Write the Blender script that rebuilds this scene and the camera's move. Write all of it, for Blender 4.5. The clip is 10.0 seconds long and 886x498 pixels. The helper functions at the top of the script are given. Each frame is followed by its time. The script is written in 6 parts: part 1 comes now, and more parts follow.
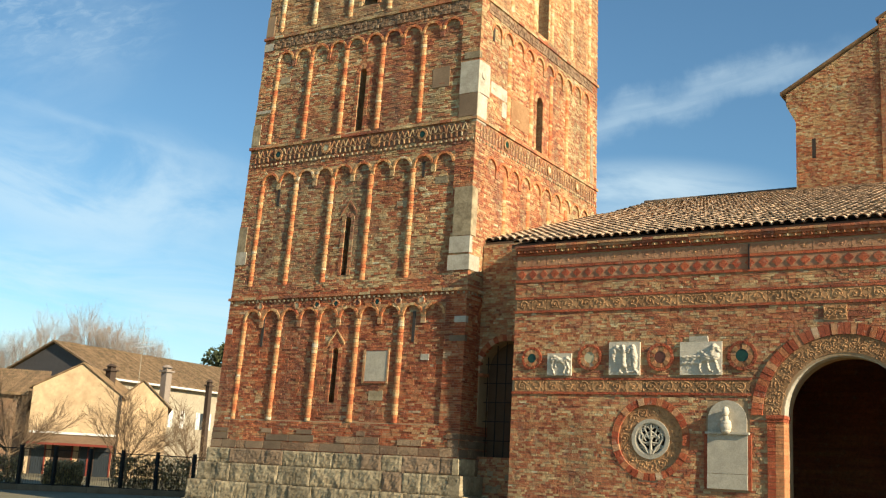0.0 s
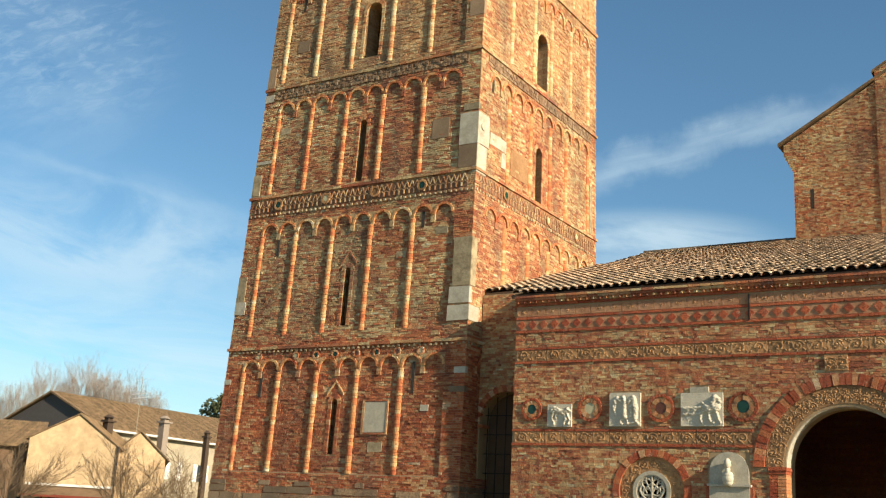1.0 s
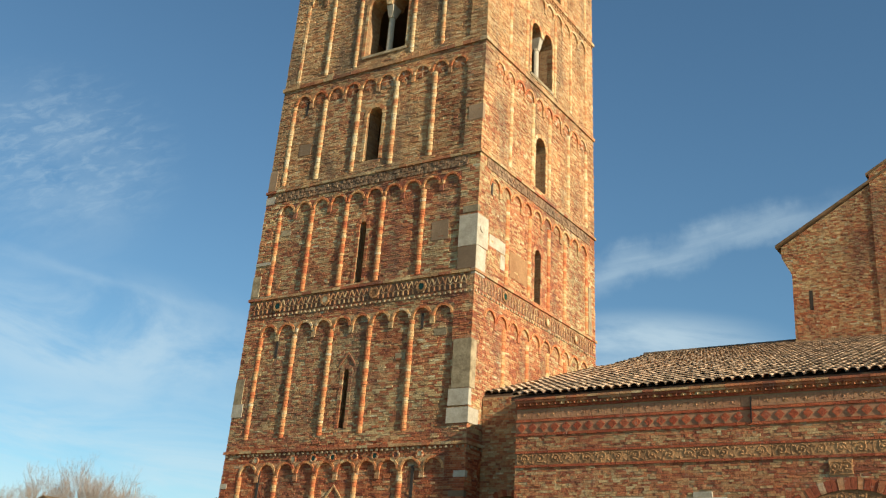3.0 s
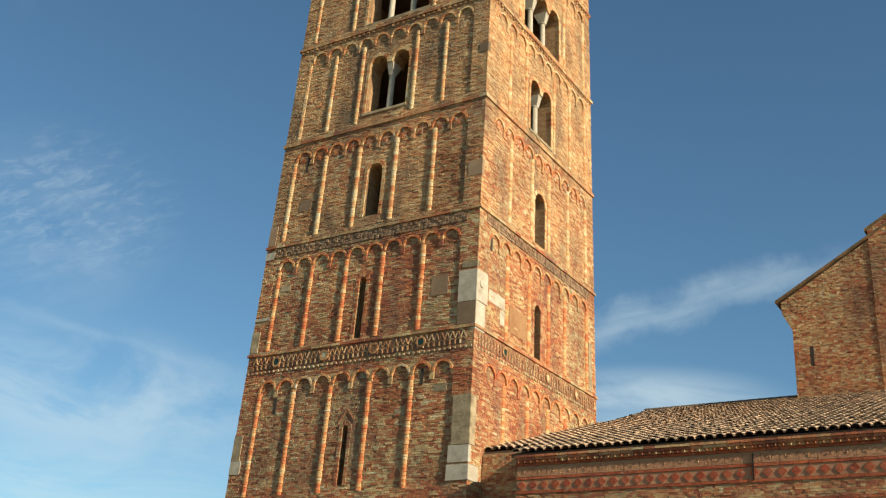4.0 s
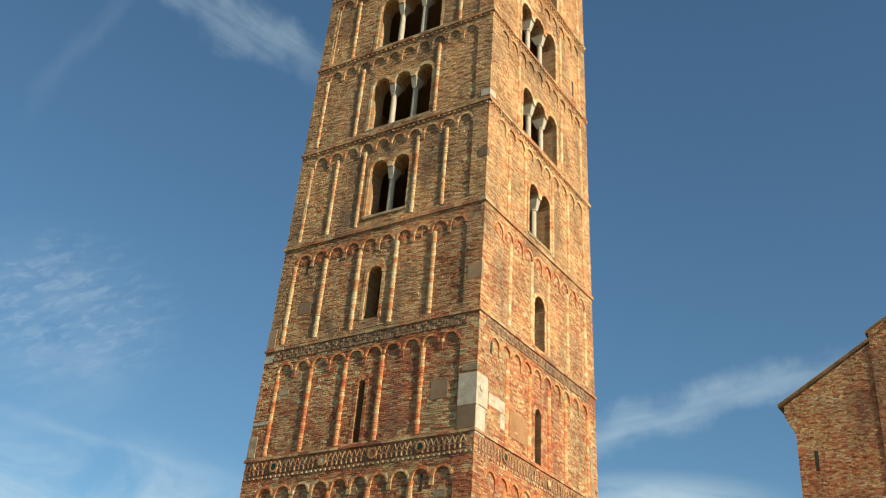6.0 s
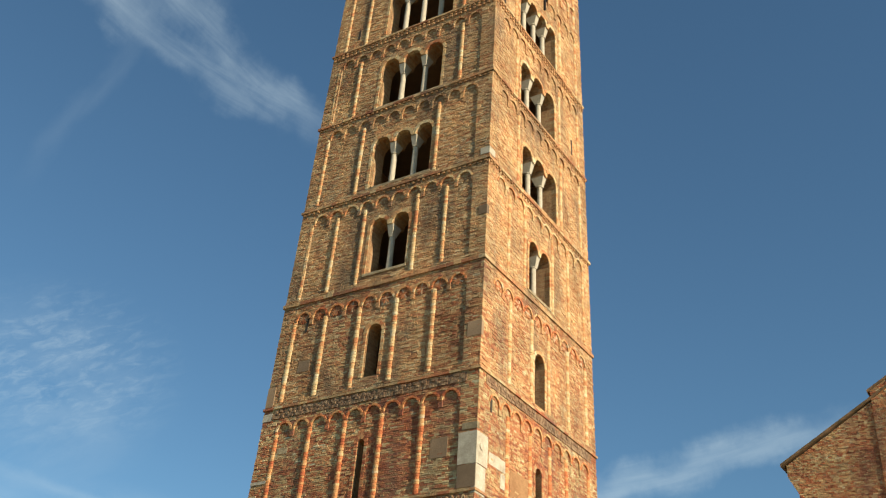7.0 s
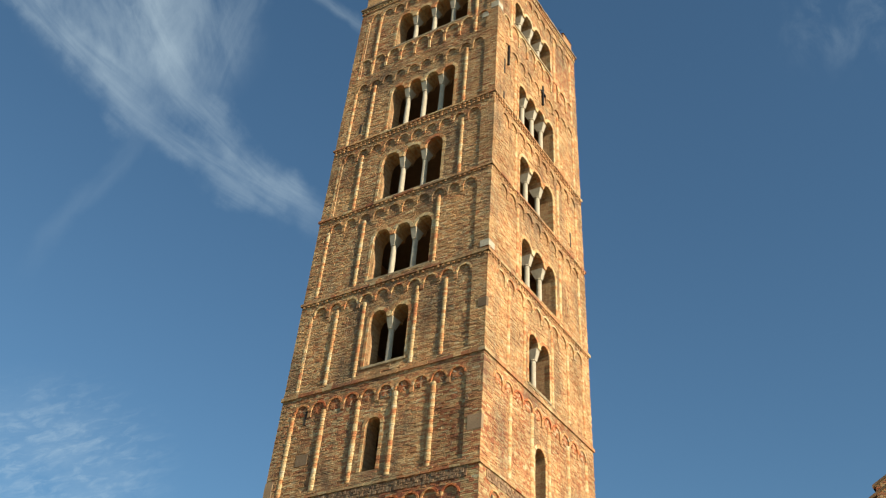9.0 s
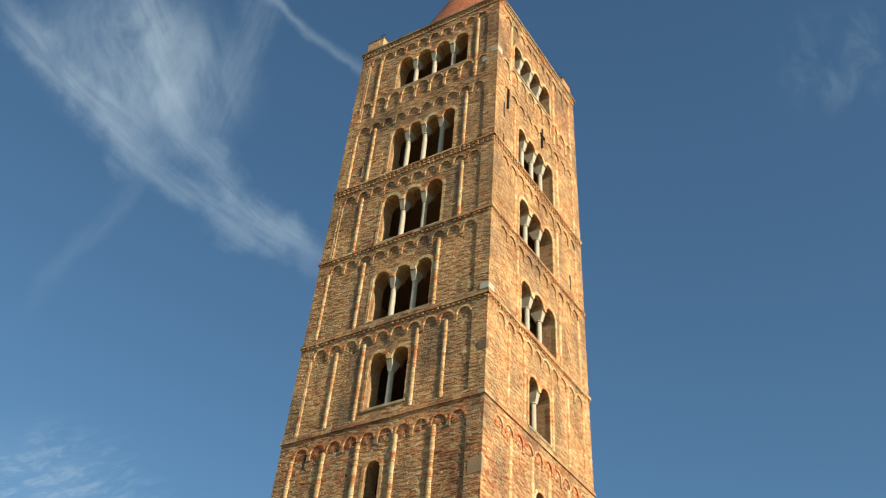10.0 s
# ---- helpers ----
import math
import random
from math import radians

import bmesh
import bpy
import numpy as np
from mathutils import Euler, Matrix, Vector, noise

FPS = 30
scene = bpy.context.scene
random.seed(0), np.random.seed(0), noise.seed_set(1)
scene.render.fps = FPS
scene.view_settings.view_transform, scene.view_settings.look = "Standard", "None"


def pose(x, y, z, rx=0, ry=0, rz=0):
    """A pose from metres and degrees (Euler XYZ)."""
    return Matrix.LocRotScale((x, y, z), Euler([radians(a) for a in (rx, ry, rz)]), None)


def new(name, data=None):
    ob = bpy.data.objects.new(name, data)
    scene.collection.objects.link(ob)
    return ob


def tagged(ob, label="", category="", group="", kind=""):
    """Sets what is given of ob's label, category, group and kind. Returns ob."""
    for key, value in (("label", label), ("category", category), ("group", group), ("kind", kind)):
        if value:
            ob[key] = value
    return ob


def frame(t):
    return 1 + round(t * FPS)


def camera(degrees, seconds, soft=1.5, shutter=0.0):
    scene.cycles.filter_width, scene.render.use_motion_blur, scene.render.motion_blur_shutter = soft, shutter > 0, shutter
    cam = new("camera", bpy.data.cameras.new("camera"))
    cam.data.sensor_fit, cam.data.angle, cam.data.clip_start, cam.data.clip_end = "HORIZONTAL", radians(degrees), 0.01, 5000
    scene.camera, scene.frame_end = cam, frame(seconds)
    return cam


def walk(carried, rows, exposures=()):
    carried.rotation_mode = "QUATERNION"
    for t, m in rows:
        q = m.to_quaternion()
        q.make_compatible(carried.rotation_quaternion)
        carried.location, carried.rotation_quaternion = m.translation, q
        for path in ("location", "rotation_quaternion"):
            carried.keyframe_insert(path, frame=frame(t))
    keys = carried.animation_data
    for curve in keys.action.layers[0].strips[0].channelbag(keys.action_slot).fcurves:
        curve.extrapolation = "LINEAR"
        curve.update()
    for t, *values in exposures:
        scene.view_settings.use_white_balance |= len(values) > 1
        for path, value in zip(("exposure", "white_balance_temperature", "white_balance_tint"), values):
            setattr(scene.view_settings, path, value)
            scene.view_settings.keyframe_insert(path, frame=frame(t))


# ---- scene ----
# ---- camera ----
cam = camera(44.97, 10.0, soft=1.25)
EYE = (14.322, -23.972, 1.65)
TURNS = [
    (0.0, 101.739, -3.070, 31.580),
    (0.5, 103.029, -3.080, 31.562),
    (1.0, 104.426, -3.094, 31.548),
    (1.5, 105.798, -3.104, 31.530),
    (2.0, 107.208, -3.104, 31.518),
    (2.5, 108.458, -3.100, 31.508),
    (4.0, 112.813, -3.098, 31.474),
    (4.5, 114.157, -3.092, 31.465),
    (5.0, 115.575, -3.094, 31.456),
    (5.5, 116.858, -3.090, 31.454),
    (7.0, 121.390, -3.096, 31.425),
    (7.5, 122.735, -3.110, 31.402),
    (8.0, 124.059, -3.115, 31.392),
    (8.5, 125.178, -3.118, 31.380),
    (9.0, 126.325, -3.115, 31.376),
    (9.5, 127.404, -3.105, 31.376),
    (10.0, 128.588, -3.110, 31.368),
]
walk(cam, [(t, pose(*EYE, rx, ry, rz)) for t, rx, ry, rz in TURNS], exposures=[(0.0, 0.83), (2.5, 0.63), (5.0, 0.50), (7.5, 0.56), (10.0, 0.61)])

# ---- world and sun ----
SUN_AZ, SUN_EL = radians(-10.5), radians(25.0)   # direction towards the sun, from +x
to_sun = Vector((math.cos(SUN_AZ) * math.cos(SUN_EL), math.sin(SUN_AZ) * math.cos(SUN_EL), math.sin(SUN_EL)))
sun_data = bpy.data.lights.new("sun", "SUN")
sun_data.energy, sun_data.angle, sun_data.color = 5.3, radians(0.6), (1.0, 0.87, 0.65)
sun_ob = new("sun", sun_data)
sun_ob.matrix_world = Matrix.Translation((60, -30, 60)) @ to_sun.to_track_quat("Z", "Y").to_matrix().to_4x4()

world = bpy.data.worlds.new("world")
scene.world = world
world.use_nodes = True
wn, wl = world.node_tree.nodes, world.node_tree.links
wn.clear()


def wnode(kind):
    return wn.new(kind)


def wmath(op, a, b=None, c=None):
    n = wnode("ShaderNodeMath")
    n.operation = op
    for i, v in enumerate((a, b, c)):
        if v is None:
            continue
        if isinstance(v, (int, float)):
            n.inputs[i].default_value = v
        else:
            wl.new(v, n.inputs[i])
    return n.outputs[0]


sky = wnode("ShaderNodeTexSky")
sky.sky_type, sky.sun_disc, sky.sun_elevation, sky.sun_rotation = "NISHITA", False, SUN_EL, radians(90.0) - SUN_AZ
sky.altitude, sky.air_density, sky.dust_density, sky.ozone_density = 0.0, 1.0, 0.1, 2.0
coord = wnode("ShaderNodeTexCoord")
# cirrus: azimuth and elevation of the direction, stretched noise
sep = wnode("ShaderNodeSeparateXYZ")
wl.new(coord.outputs["Generated"], sep.inputs[0])
dx, dy, dz = sep.outputs
az = wmath("ARCTAN2", dx, dy)
el = wmath("ARCSINE", dz)
az_d, el_d = wmath("MULTIPLY", az, 57.2958), wmath("MULTIPLY", el, 57.2958)


def wnoise(scale, sx, sy, turn, detail=6.0, rough=0.6, warp=0.0, off=0.0):
    comb = wnode("ShaderNodeCombineXYZ")
    wl.new(az_d, comb.inputs[0]), wl.new(el_d, comb.inputs[1])
    comb.inputs[2].default_value = off
    m = wnode("ShaderNodeMapping")
    m.inputs["Rotation"].default_value = (0, 0, radians(turn))
    wl.new(comb.outputs[0], m.inputs["Vector"])
    m2 = wnode("ShaderNodeMapping")
    m2.inputs["Scale"].default_value = (sx, sy, 1)
    wl.new(m.outputs[0], m2.inputs["Vector"])
    n = wnode("ShaderNodeTexNoise")
    n.inputs["Scale"].default_value, n.inputs["Detail"].default_value = scale, detail
    n.inputs["Roughness"].default_value, n.inputs["Distortion"].default_value = rough, warp
    wl.new(m2.outputs[0], n.inputs["Vector"])
    return n.outputs["Fac"]


def wrange(v, a, b, lo=0.0, hi=1.0):
    n = wnode("ShaderNodeMapRange")
    n.interpolation_type = "SMOOTHSTEP"
    for i, q in enumerate((a, b, lo, hi)):
        n.inputs[i + 1].default_value = q
    wl.new(v, n.inputs[0])
    return n.outputs[0]


def streak(a0, e0, a1, e1, width, amount, grain=0.55):
    """A band of cirrus from one direction to another (azimuth, elevation in degrees), feathered and fibrous."""
    ux, uy = a1 - a0, e1 - e0
    length = math.hypot(ux, uy)
    ux, uy = ux / length, uy / length
    ra, re = wmath("SUBTRACT", az_d, a0), wmath("SUBTRACT", el_d, e0)
    along = wmath("ADD", wmath("MULTIPLY", ra, ux), wmath("MULTIPLY", re, uy))
    wob = wmath("MULTIPLY", wmath("SUBTRACT", wnoise(0.28, 1, 1, 0, off=a0), 0.5), width * 2.2)
    wob = wmath("ADD", wob, wmath("MULTIPLY", wmath("SUBTRACT", wnoise(0.11, 1, 1, 0, 2.0, off=3.0), 0.5), 3.0))
    across = wmath("ADD", wmath("ADD", wmath("MULTIPLY", ra, -uy), wmath("MULTIPLY", re, ux)), wob)
    side = wrange(wmath("ABSOLUTE", across), 0.0, width, 1.0, 0.0)
    ends = wmath("MULTIPLY", wrange(along, -0.25 * length, 0.2 * length), wrange(along, 0.75 * length, 1.2 * length, 1.0, 0.0))
    turn = -math.degrees(math.atan2(uy, ux))
    fibre = wrange(wnoise(1.0, 0.16, 1.5, turn, 5.0, 0.6, 0.4, a1), 0.30, 0.66, 1.0 - grain, 1.0)
    return wmath("MULTIPLY", wmath("MULTIPLY", side, ends), wmath("MULTIPLY", fibre, amount))


def patch(a0, e0, ra, re, amount, scale, lo, hi, sx=1.0, sy=1.0, turn=0.0):
    """A field of thin cloud about one direction, broken up by noise."""
    qa = wmath("DIVIDE", wmath("SUBTRACT", az_d, a0), ra)
    qe = wmath("DIVIDE", wmath("SUBTRACT", el_d, e0), re)
    r = wmath("SQRT", wmath("ADD", wmath("MULTIPLY", qa, qa), wmath("MULTIPLY", qe, qe)))
    return wmath("MULTIPLY", wmath("MULTIPLY", wrange(r, 0.25, 1.0, 1.0, 0.0), wrange(wnoise(scale, sx, sy, turn, 7.0, 0.62, 0.5, e0), lo, hi)), amount)


CLOUD_PARTS = [
    # the long streak and the low bank beside the nave
    streak(-25.5, 18.9, -11.0, 21.9, 1.35, 0.34, 0.35), patch(-21.5, 14.9, 9.0, 2.3, 0.60, 0.22, 0.22, 0.62, 0.5, 1.9, 6),
    # high cirrus: two arms that meet, and the veil between them
    streak(-66.0, 44.8, -54.0, 40.4, 1.7, 0.25, 0.6), streak(-55.5, 40.8, -41.5, 36.9, 1.5, 0.20, 0.55), streak(-59.4, 48.0, -52.4, 42.8, 1.5, 0.24, 0.6),
    streak(-54.0, 43.0, -43.0, 37.6, 1.3, 0.20, 0.55), streak(-49.6, 50.4, -51.4, 42.0, 2.2, 0.10, 0.6), patch(-56.5, 45.0, 9.5, 5.0, 0.36, 0.16, 0.2, 0.75, 1.0, 1.6, 55),
    streak(-50.8, 50.2, -40.0, 47.0, 0.5, 0.17), streak(-53.4, 41.0, -58.6, 32.0, 0.9, 0.045, 0.3),
    # field of small ripples lower down
    patch(-54.0, 22.5, 7.5, 5.0, 0.19, 1.5, 0.42, 0.72, 0.55, 1.5, -24), patch(-54.5, 21.0, 8.0, 6.5, 0.13, 0.3, 0.3, 0.7, 0.7, 1.2, -24),
    patch(-5.0, 46.2, 6.5, 3.5, 0.08, 0.35, 0.40, 0.70),
    # pale veil towards the horizon
    streak(-58.0, 16.8, -44.0, 15.2, 0.5, 0.12, 0.5), patch(-50.5, 13.2, 12.0, 4.4, 0.50, 0.15, 0.30, 0.60, 0.7, 1.6, 10), patch(-48.0, 8.0, 20.0, 4.0, 0.55, 0.16, 0.30, 0.64, 0.5, 2.2, 4),
    patch(-48.0, 3.0, 60.0, 5.0, 0.35, 0.10, 0.10, 0.60), patch(70.0, 30.0, 60.0, 30.0, 0.4, 0.06, 0.40, 0.70), patch(165.0, 30.0, 60.0, 30.0, 0.4, 0.06, 0.40, 0.70),
]
total = CLOUD_PARTS[0]
for c in CLOUD_PARTS[1:]:
    total = wmath("SUBTRACT", 1.0, wmath("MULTIPLY", wmath("SUBTRACT", 1.0, total), wmath("SUBTRACT", 1.0, c)))
tint = wnode("ShaderNodeMix")
tint.data_type, tint.blend_type = "RGBA", "MULTIPLY"
tint.inputs[0].default_value = 1.0
wl.new(sky.outputs[0], tint.inputs[6])
tint.inputs[7].default_value = (0.76, 1.015, 1.05, 1)
cloud_mix = wnode("ShaderNodeMix")
cloud_mix.data_type = "RGBA"
wl.new(total, cloud_mix.inputs[0])
wl.new(tint.outputs[2], cloud_mix.inputs[6])
cloud_mix.inputs[7].default_value = (6.1, 7.4, 7.9, 1)
bg = wnode("ShaderNodeBackground")
bg.inputs["Strength"].default_value = 0.073
wl.new(cloud_mix.outputs[2], bg.inputs["Color"])
out = wnode("ShaderNodeOutputWorld")
wl.new(bg.outputs[0], out.inputs["Surface"])

# ---- materials ----
class Mat:
    """A node material, with short calls for its nodes."""

    def __init__(self, name, rough=0.85, metal=0.0):
        self.m = bpy.data.materials.new(name)
        self.m.use_nodes = True
        self.n, self.l = self.m.node_tree.nodes, self.m.node_tree.links
        self.bsdf = self.n["Principled BSDF"]
        self.bsdf.inputs["Roughness"].default_value = rough
        self.bsdf.inputs["Metallic"].default_value = metal
        self.bsdf.inputs["Specular IOR Level"].default_value = 0.3
        self.pos = self.n.new("ShaderNodeNewGeometry")

    def put(self, v, socket):
        if isinstance(v, (int, float, tuple)):
            socket.default_value = v
        else:
            self.l.new(v, socket)

    def noise(self, scale, detail=4.0, rough=0.6, stretch=(1, 1, 1), warp=0.0):
        m = self.n.new("ShaderNodeMapping")
        m.inputs["Scale"].default_value = stretch
        self.l.new(self.pos.outputs["Position"], m.inputs["Vector"])
        n = self.n.new("ShaderNodeTexNoise")
        n.inputs["Scale"].default_value, n.inputs["Detail"].default_value = scale, detail
        n.inputs["Roughness"].default_value, n.inputs["Distortion"].default_value = rough, warp
        self.l.new(m.outputs[0], n.inputs["Vector"])
        return n.outputs["Fac"]

    def math(self, op, a, b=0.0):
        n = self.n.new("ShaderNodeMath")
        n.operation = op
        self.put(a, n.inputs[0]), self.put(b, n.inputs[1])
        return n.outputs[0]

    def span(self, v, a, b, lo=0.0, hi=1.0):
        n = self.n.new("ShaderNodeMapRange")
        self.put(v, n.inputs[0])
        for i, q in enumerate((a, b, lo, hi)):
            n.inputs[i + 1].default_value = q
        return n.outputs[0]

    def piece(self):
        """A number from 0 to 1 of its own for each piece."""
        info = self.n.new("ShaderNodeObjectInfo")
        return self.math("FRACT", self.math("ADD", self.pos.outputs["Random Per Island"], info.outputs["Random"]))

    def ramp(self, v, stops, step=False):
        n = self.n.new("ShaderNodeValToRGB")
        r = n.color_ramp
        r.interpolation = "CONSTANT" if step else "LINEAR"
        for i, (at, colour) in enumerate(stops):
            e = r.elements[i] if i < 2 else r.elements.new(at)
            e.position, e.color = at, colour
        self.put(v, n.inputs[0])
        return n.outputs[0]

    def mix(self, fac, a, b, mode="MIX"):
        n = self.n.new("ShaderNodeMix")
        n.data_type, n.blend_type = "RGBA", mode
        self.put(fac, n.inputs[0]), self.put(a, n.inputs[6]), self.put(b, n.inputs[7])
        return n.outputs[2]

    def done(self, colour, height=None, strength=0.3, dist=0.01):
        self.put(colour, self.bsdf.inputs["Base Color"])
        if height is not None:
            b = self.n.new("ShaderNodeBump")
            b.inputs["Strength"].default_value, b.inputs["Distance"].default_value = strength, dist
            self.l.new(height, b.inputs["Height"])
            self.l.new(b.outputs[0], self.bsdf.inputs["Normal"])
        return self.m


def brick_material(name, stops, dirt=0.35, zone=0.0, zone_stops=None, worn=0.5):
    m = Mat(name, 0.92)
    course = m.span(m.noise(1.0, 3, 0.6, (0.7, 0.7, 9.0)), 0.32, 0.68)
    p = m.math("ADD", m.math("MULTIPLY", m.piece(), 0.76), m.math("MULTIPLY", course, 0.24))
    col = m.ramp(p, stops)
    if zone_stops:
        fac = m.span(m.noise(0.35, 3, 0.6), 0.5 - zone, 0.5 + zone)
        col = m.mix(fac, col, m.ramp(p, zone_stops))
    grain = m.noise(38, 4, 0.65)
    col = m.mix(0.55, col, m.ramp(grain, [(0.25, (0.45, 0.43, 0.42, 1)), (0.75, (1.25, 1.22, 1.2, 1))]), "MULTIPLY")
    blotch = m.noise(13, 5, 0.7)
    col = m.mix(0.58, col, m.ramp(blotch, [(0.30, (0.40, 0.37, 0.35, 1)), (0.50, (1.0, 1.0, 1.0, 1)), (0.72, (1.45, 1.40, 1.30, 1))]), "MULTIPLY")
    bleach = m.noise(0.75, 5, 0.68, (1, 1, 0.7))
    col = m.mix(worn, col, m.ramp(bleach, [(0.34, (0.50, 0.46, 0.43, 1)), (0.50, (0.98, 0.98, 0.98, 1)), (0.66, (1.38, 1.34, 1.26, 1))]), "MULTIPLY")
    stain = m.span(m.noise(0.9, 5, 0.7, (1, 1, 0.35)), 0.46, 0.66)
    col = m.mix(m.math("MULTIPLY", stain, dirt), col, (0.10, 0.080, 0.06, 1))
    lime = m.span(m.noise(5.0, 6, 0.8), 0.57, 0.70)
    col = m.mix(m.math("MULTIPLY", lime, 0.50), col, (0.46, 0.38, 0.27, 1))
    return m.done(col, m.noise(34, 5, 0.75), 0.8, 0.022)


RED = [(0.0, (0.203, 0.070, 0.042, 1)), (0.25, (0.359, 0.110, 0.054, 1)), (0.5, (0.502, 0.178, 0.075, 1)), (0.72, (0.478, 0.254, 0.117, 1)), (0.88, (0.538, 0.376, 0.189, 1)), (1.0, (0.608, 0.581, 0.398, 1))]
MIXED = [(0.0, (0.227, 0.085, 0.048, 1)), (0.22, (0.430, 0.155, 0.071, 1)), (0.45, (0.455, 0.264, 0.126, 1)), (0.68, (0.502, 0.368, 0.180, 1)), (0.88, (0.598, 0.470, 0.257, 1)), (1.0, (0.608, 0.611, 0.433, 1))]
TAN = [(0.0, (0.32, 0.125, 0.058, 1)), (0.16, (0.42, 0.205, 0.092, 1)), (0.40, (0.495, 0.280, 0.126, 1)), (0.72, (0.555, 0.360, 0.176, 1)), (1.0, (0.62, 0.48, 0.285, 1))]
DEEP = [(0.0, (0.20, 0.045, 0.022, 1)), (0.3, (0.34, 0.085, 0.035, 1)), (0.6, (0.46, 0.135, 0.055, 1)), (0.82, (0.46, 0.20, 0.09, 1)), (1.0, (0.56, 0.40, 0.25, 1))]
brick_red = brick_material("brick_red", DEEP, 0.38, 0.12, RED)
brick_mixed = brick_material("brick_mixed", MIXED, 0.55, 0.10, RED)
brick_warm = brick_material("brick_warm", TAN, 0.62, 0.16, [(p, tuple(0.55 * a + 0.45 * b for a, b in zip(c, d))) for (p, c), (q, d) in zip(MIXED, RED)], 0.65)
brick_tan = brick_material("brick_tan", TAN, 0.62, 0.16, [(p, tuple(0.75 * a + 0.25 * b for a, b in zip(c, d))) for (p, c), (q, d) in zip(TAN, MIXED)], 0.7)
brick_porch = brick_material("brick_porch", [(p, tuple(0.55 * a + 0.45 * b for a, b in zip(c, d))) for (p, c), (q, d) in zip(MIXED, RED)], 0.28, 0.10, RED, 0.45)
brick_orange = brick_material("brick_orange", [(0.0, (0.30, 0.09, 0.04, 1)), (0.3, (0.46, 0.16, 0.065, 1)), (0.55, (0.52, 0.24, 0.11, 1)), (0.75, (0.55, 0.33, 0.18, 1)), (0.9, (0.62, 0.48, 0.33, 1))], 0.15)
brick_brown = brick_material("brick_brown", [(0.0, (0.17, 0.10, 0.06, 1)), (0.5, (0.29, 0.18, 0.105, 1)), (0.8, (0.36, 0.24, 0.14, 1)), (1.0, (0.42, 0.32, 0.21, 1))], 0.4)
# inner portal jambs: the brighter orange puts their lit edge into colour
lit_jamb_brick = brick_material("lit_jamb_brick", [(0.0, (0.42, 0.15, 0.06, 1)), (1.0, (0.56, 0.26, 0.115, 1))], 0.1)
terracotta = brick_material("terracotta", [(0.0, (0.30, 0.06, 0.028, 1)), (1.0, (0.44, 0.12, 0.05, 1))], 0.2)

# strips of half-round bricks: runs of red, orange, cream and white along the height
def strip_material(name, stops):
    m = Mat(name, 0.9)
    run = m.span(m.noise(1.0, 3, 0.6, (0.9, 0.9, 2.6)), 0.33, 0.67)
    p = m.math("ADD", m.math("MULTIPLY", m.piece(), 0.42), m.math("MULTIPLY", run, 0.58))
    col = m.ramp(p, stops)
    col = m.mix(0.6, col, m.ramp(m.noise(14, 4, 0.7), [(0.3, (0.5, 0.47, 0.44, 1)), (0.7, (1.25, 1.22, 1.18, 1))]), "MULTIPLY")
    return m.done(col, m.noise(34, 5, 0.7), 0.7, 0.018)


strip_red = strip_material("strip_brick_red", [(0.0, (0.36, 0.09, 0.04, 1)), (0.32, (0.52, 0.17, 0.065, 1)), (0.56, (0.56, 0.28, 0.115, 1)), (0.78, (0.60, 0.41, 0.20, 1)), (0.95, (0.62, 0.53, 0.38, 1))])
strip_tan = strip_material("strip_brick_tan", [(0.0, (0.40, 0.13, 0.06, 1)), (0.30, (0.52, 0.24, 0.10, 1)), (0.48, (0.56, 0.36, 0.17, 1)), (0.72, (0.60, 0.46, 0.25, 1)), (0.9, (0.62, 0.52, 0.34, 1))])


def plain(name, colour, rough=0.85, vary=0.35, scale=3.0, fine=45.0, bump=0.4, dark=None, metal=0.0, pieces=0.0):
    m = Mat(name, rough, metal)
    dark = dark or tuple(c * 0.5 for c in colour[:3]) + (1,)
    col = m.mix(m.math("MULTIPLY", m.span(m.noise(scale, 5, 0.65), 0.35, 0.7), vary), colour, dark)
    col = m.mix(0.4, col, m.ramp(m.noise(fine, 3), [(0.3, (0.6, 0.6, 0.6, 1)), (0.7, (1.2, 1.2, 1.2, 1))]), "MULTIPLY")
    if pieces:
        col = m.mix(1.0, col, m.ramp(m.piece(), [(0.0, (1 - pieces, 1 - pieces, 1 - pieces, 1)), (1.0, (1 + pieces, 1 + pieces * 0.9, 1 + pieces * 0.75, 1))]), "MULTIPLY")
    return m.done(col, m.noise(fine, 4, 0.7), bump, 0.01)


mortar = plain("mortar", (0.40, 0.27, 0.15, 1), 0.95, 0.5, 1.3)
stone_white = plain("white_stone", (0.50, 0.45, 0.35, 1), 0.85, 0.65, 3.2, 24, 0.6, (0.22, 0.18, 0.12, 1))
stone_grey = plain("grey_stone", (0.43, 0.345, 0.215, 1), 0.9, 0.85, 3.4, 17, 1.0, (0.15, 0.11, 0.06, 1), pieces=0.25)
stone_brown = plain("brown_stone", (0.27, 0.185, 0.115, 1), 0.9, 0.6, 1.6, 25, 0.6, pieces=0.3)
ornament = plain("ochre_terracotta", (0.43, 0.245, 0.115, 1), 0.9, 0.75, 2.2, 22, 0.9, (0.25, 0.115, 0.05, 1), pieces=0.35)
rose_brick = plain("rose_brick", (0.45, 0.24, 0.13, 1), 0.92, 0.6, 2.5, 22, 0.8, (0.26, 0.095, 0.045, 1))
marble = plain("marble", (0.60, 0.525, 0.40, 1), 0.6, 0.25, 4.0, 30, 0.2)
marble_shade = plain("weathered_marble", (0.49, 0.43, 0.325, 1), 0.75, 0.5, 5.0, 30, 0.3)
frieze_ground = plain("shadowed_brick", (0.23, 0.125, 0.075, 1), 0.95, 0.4)
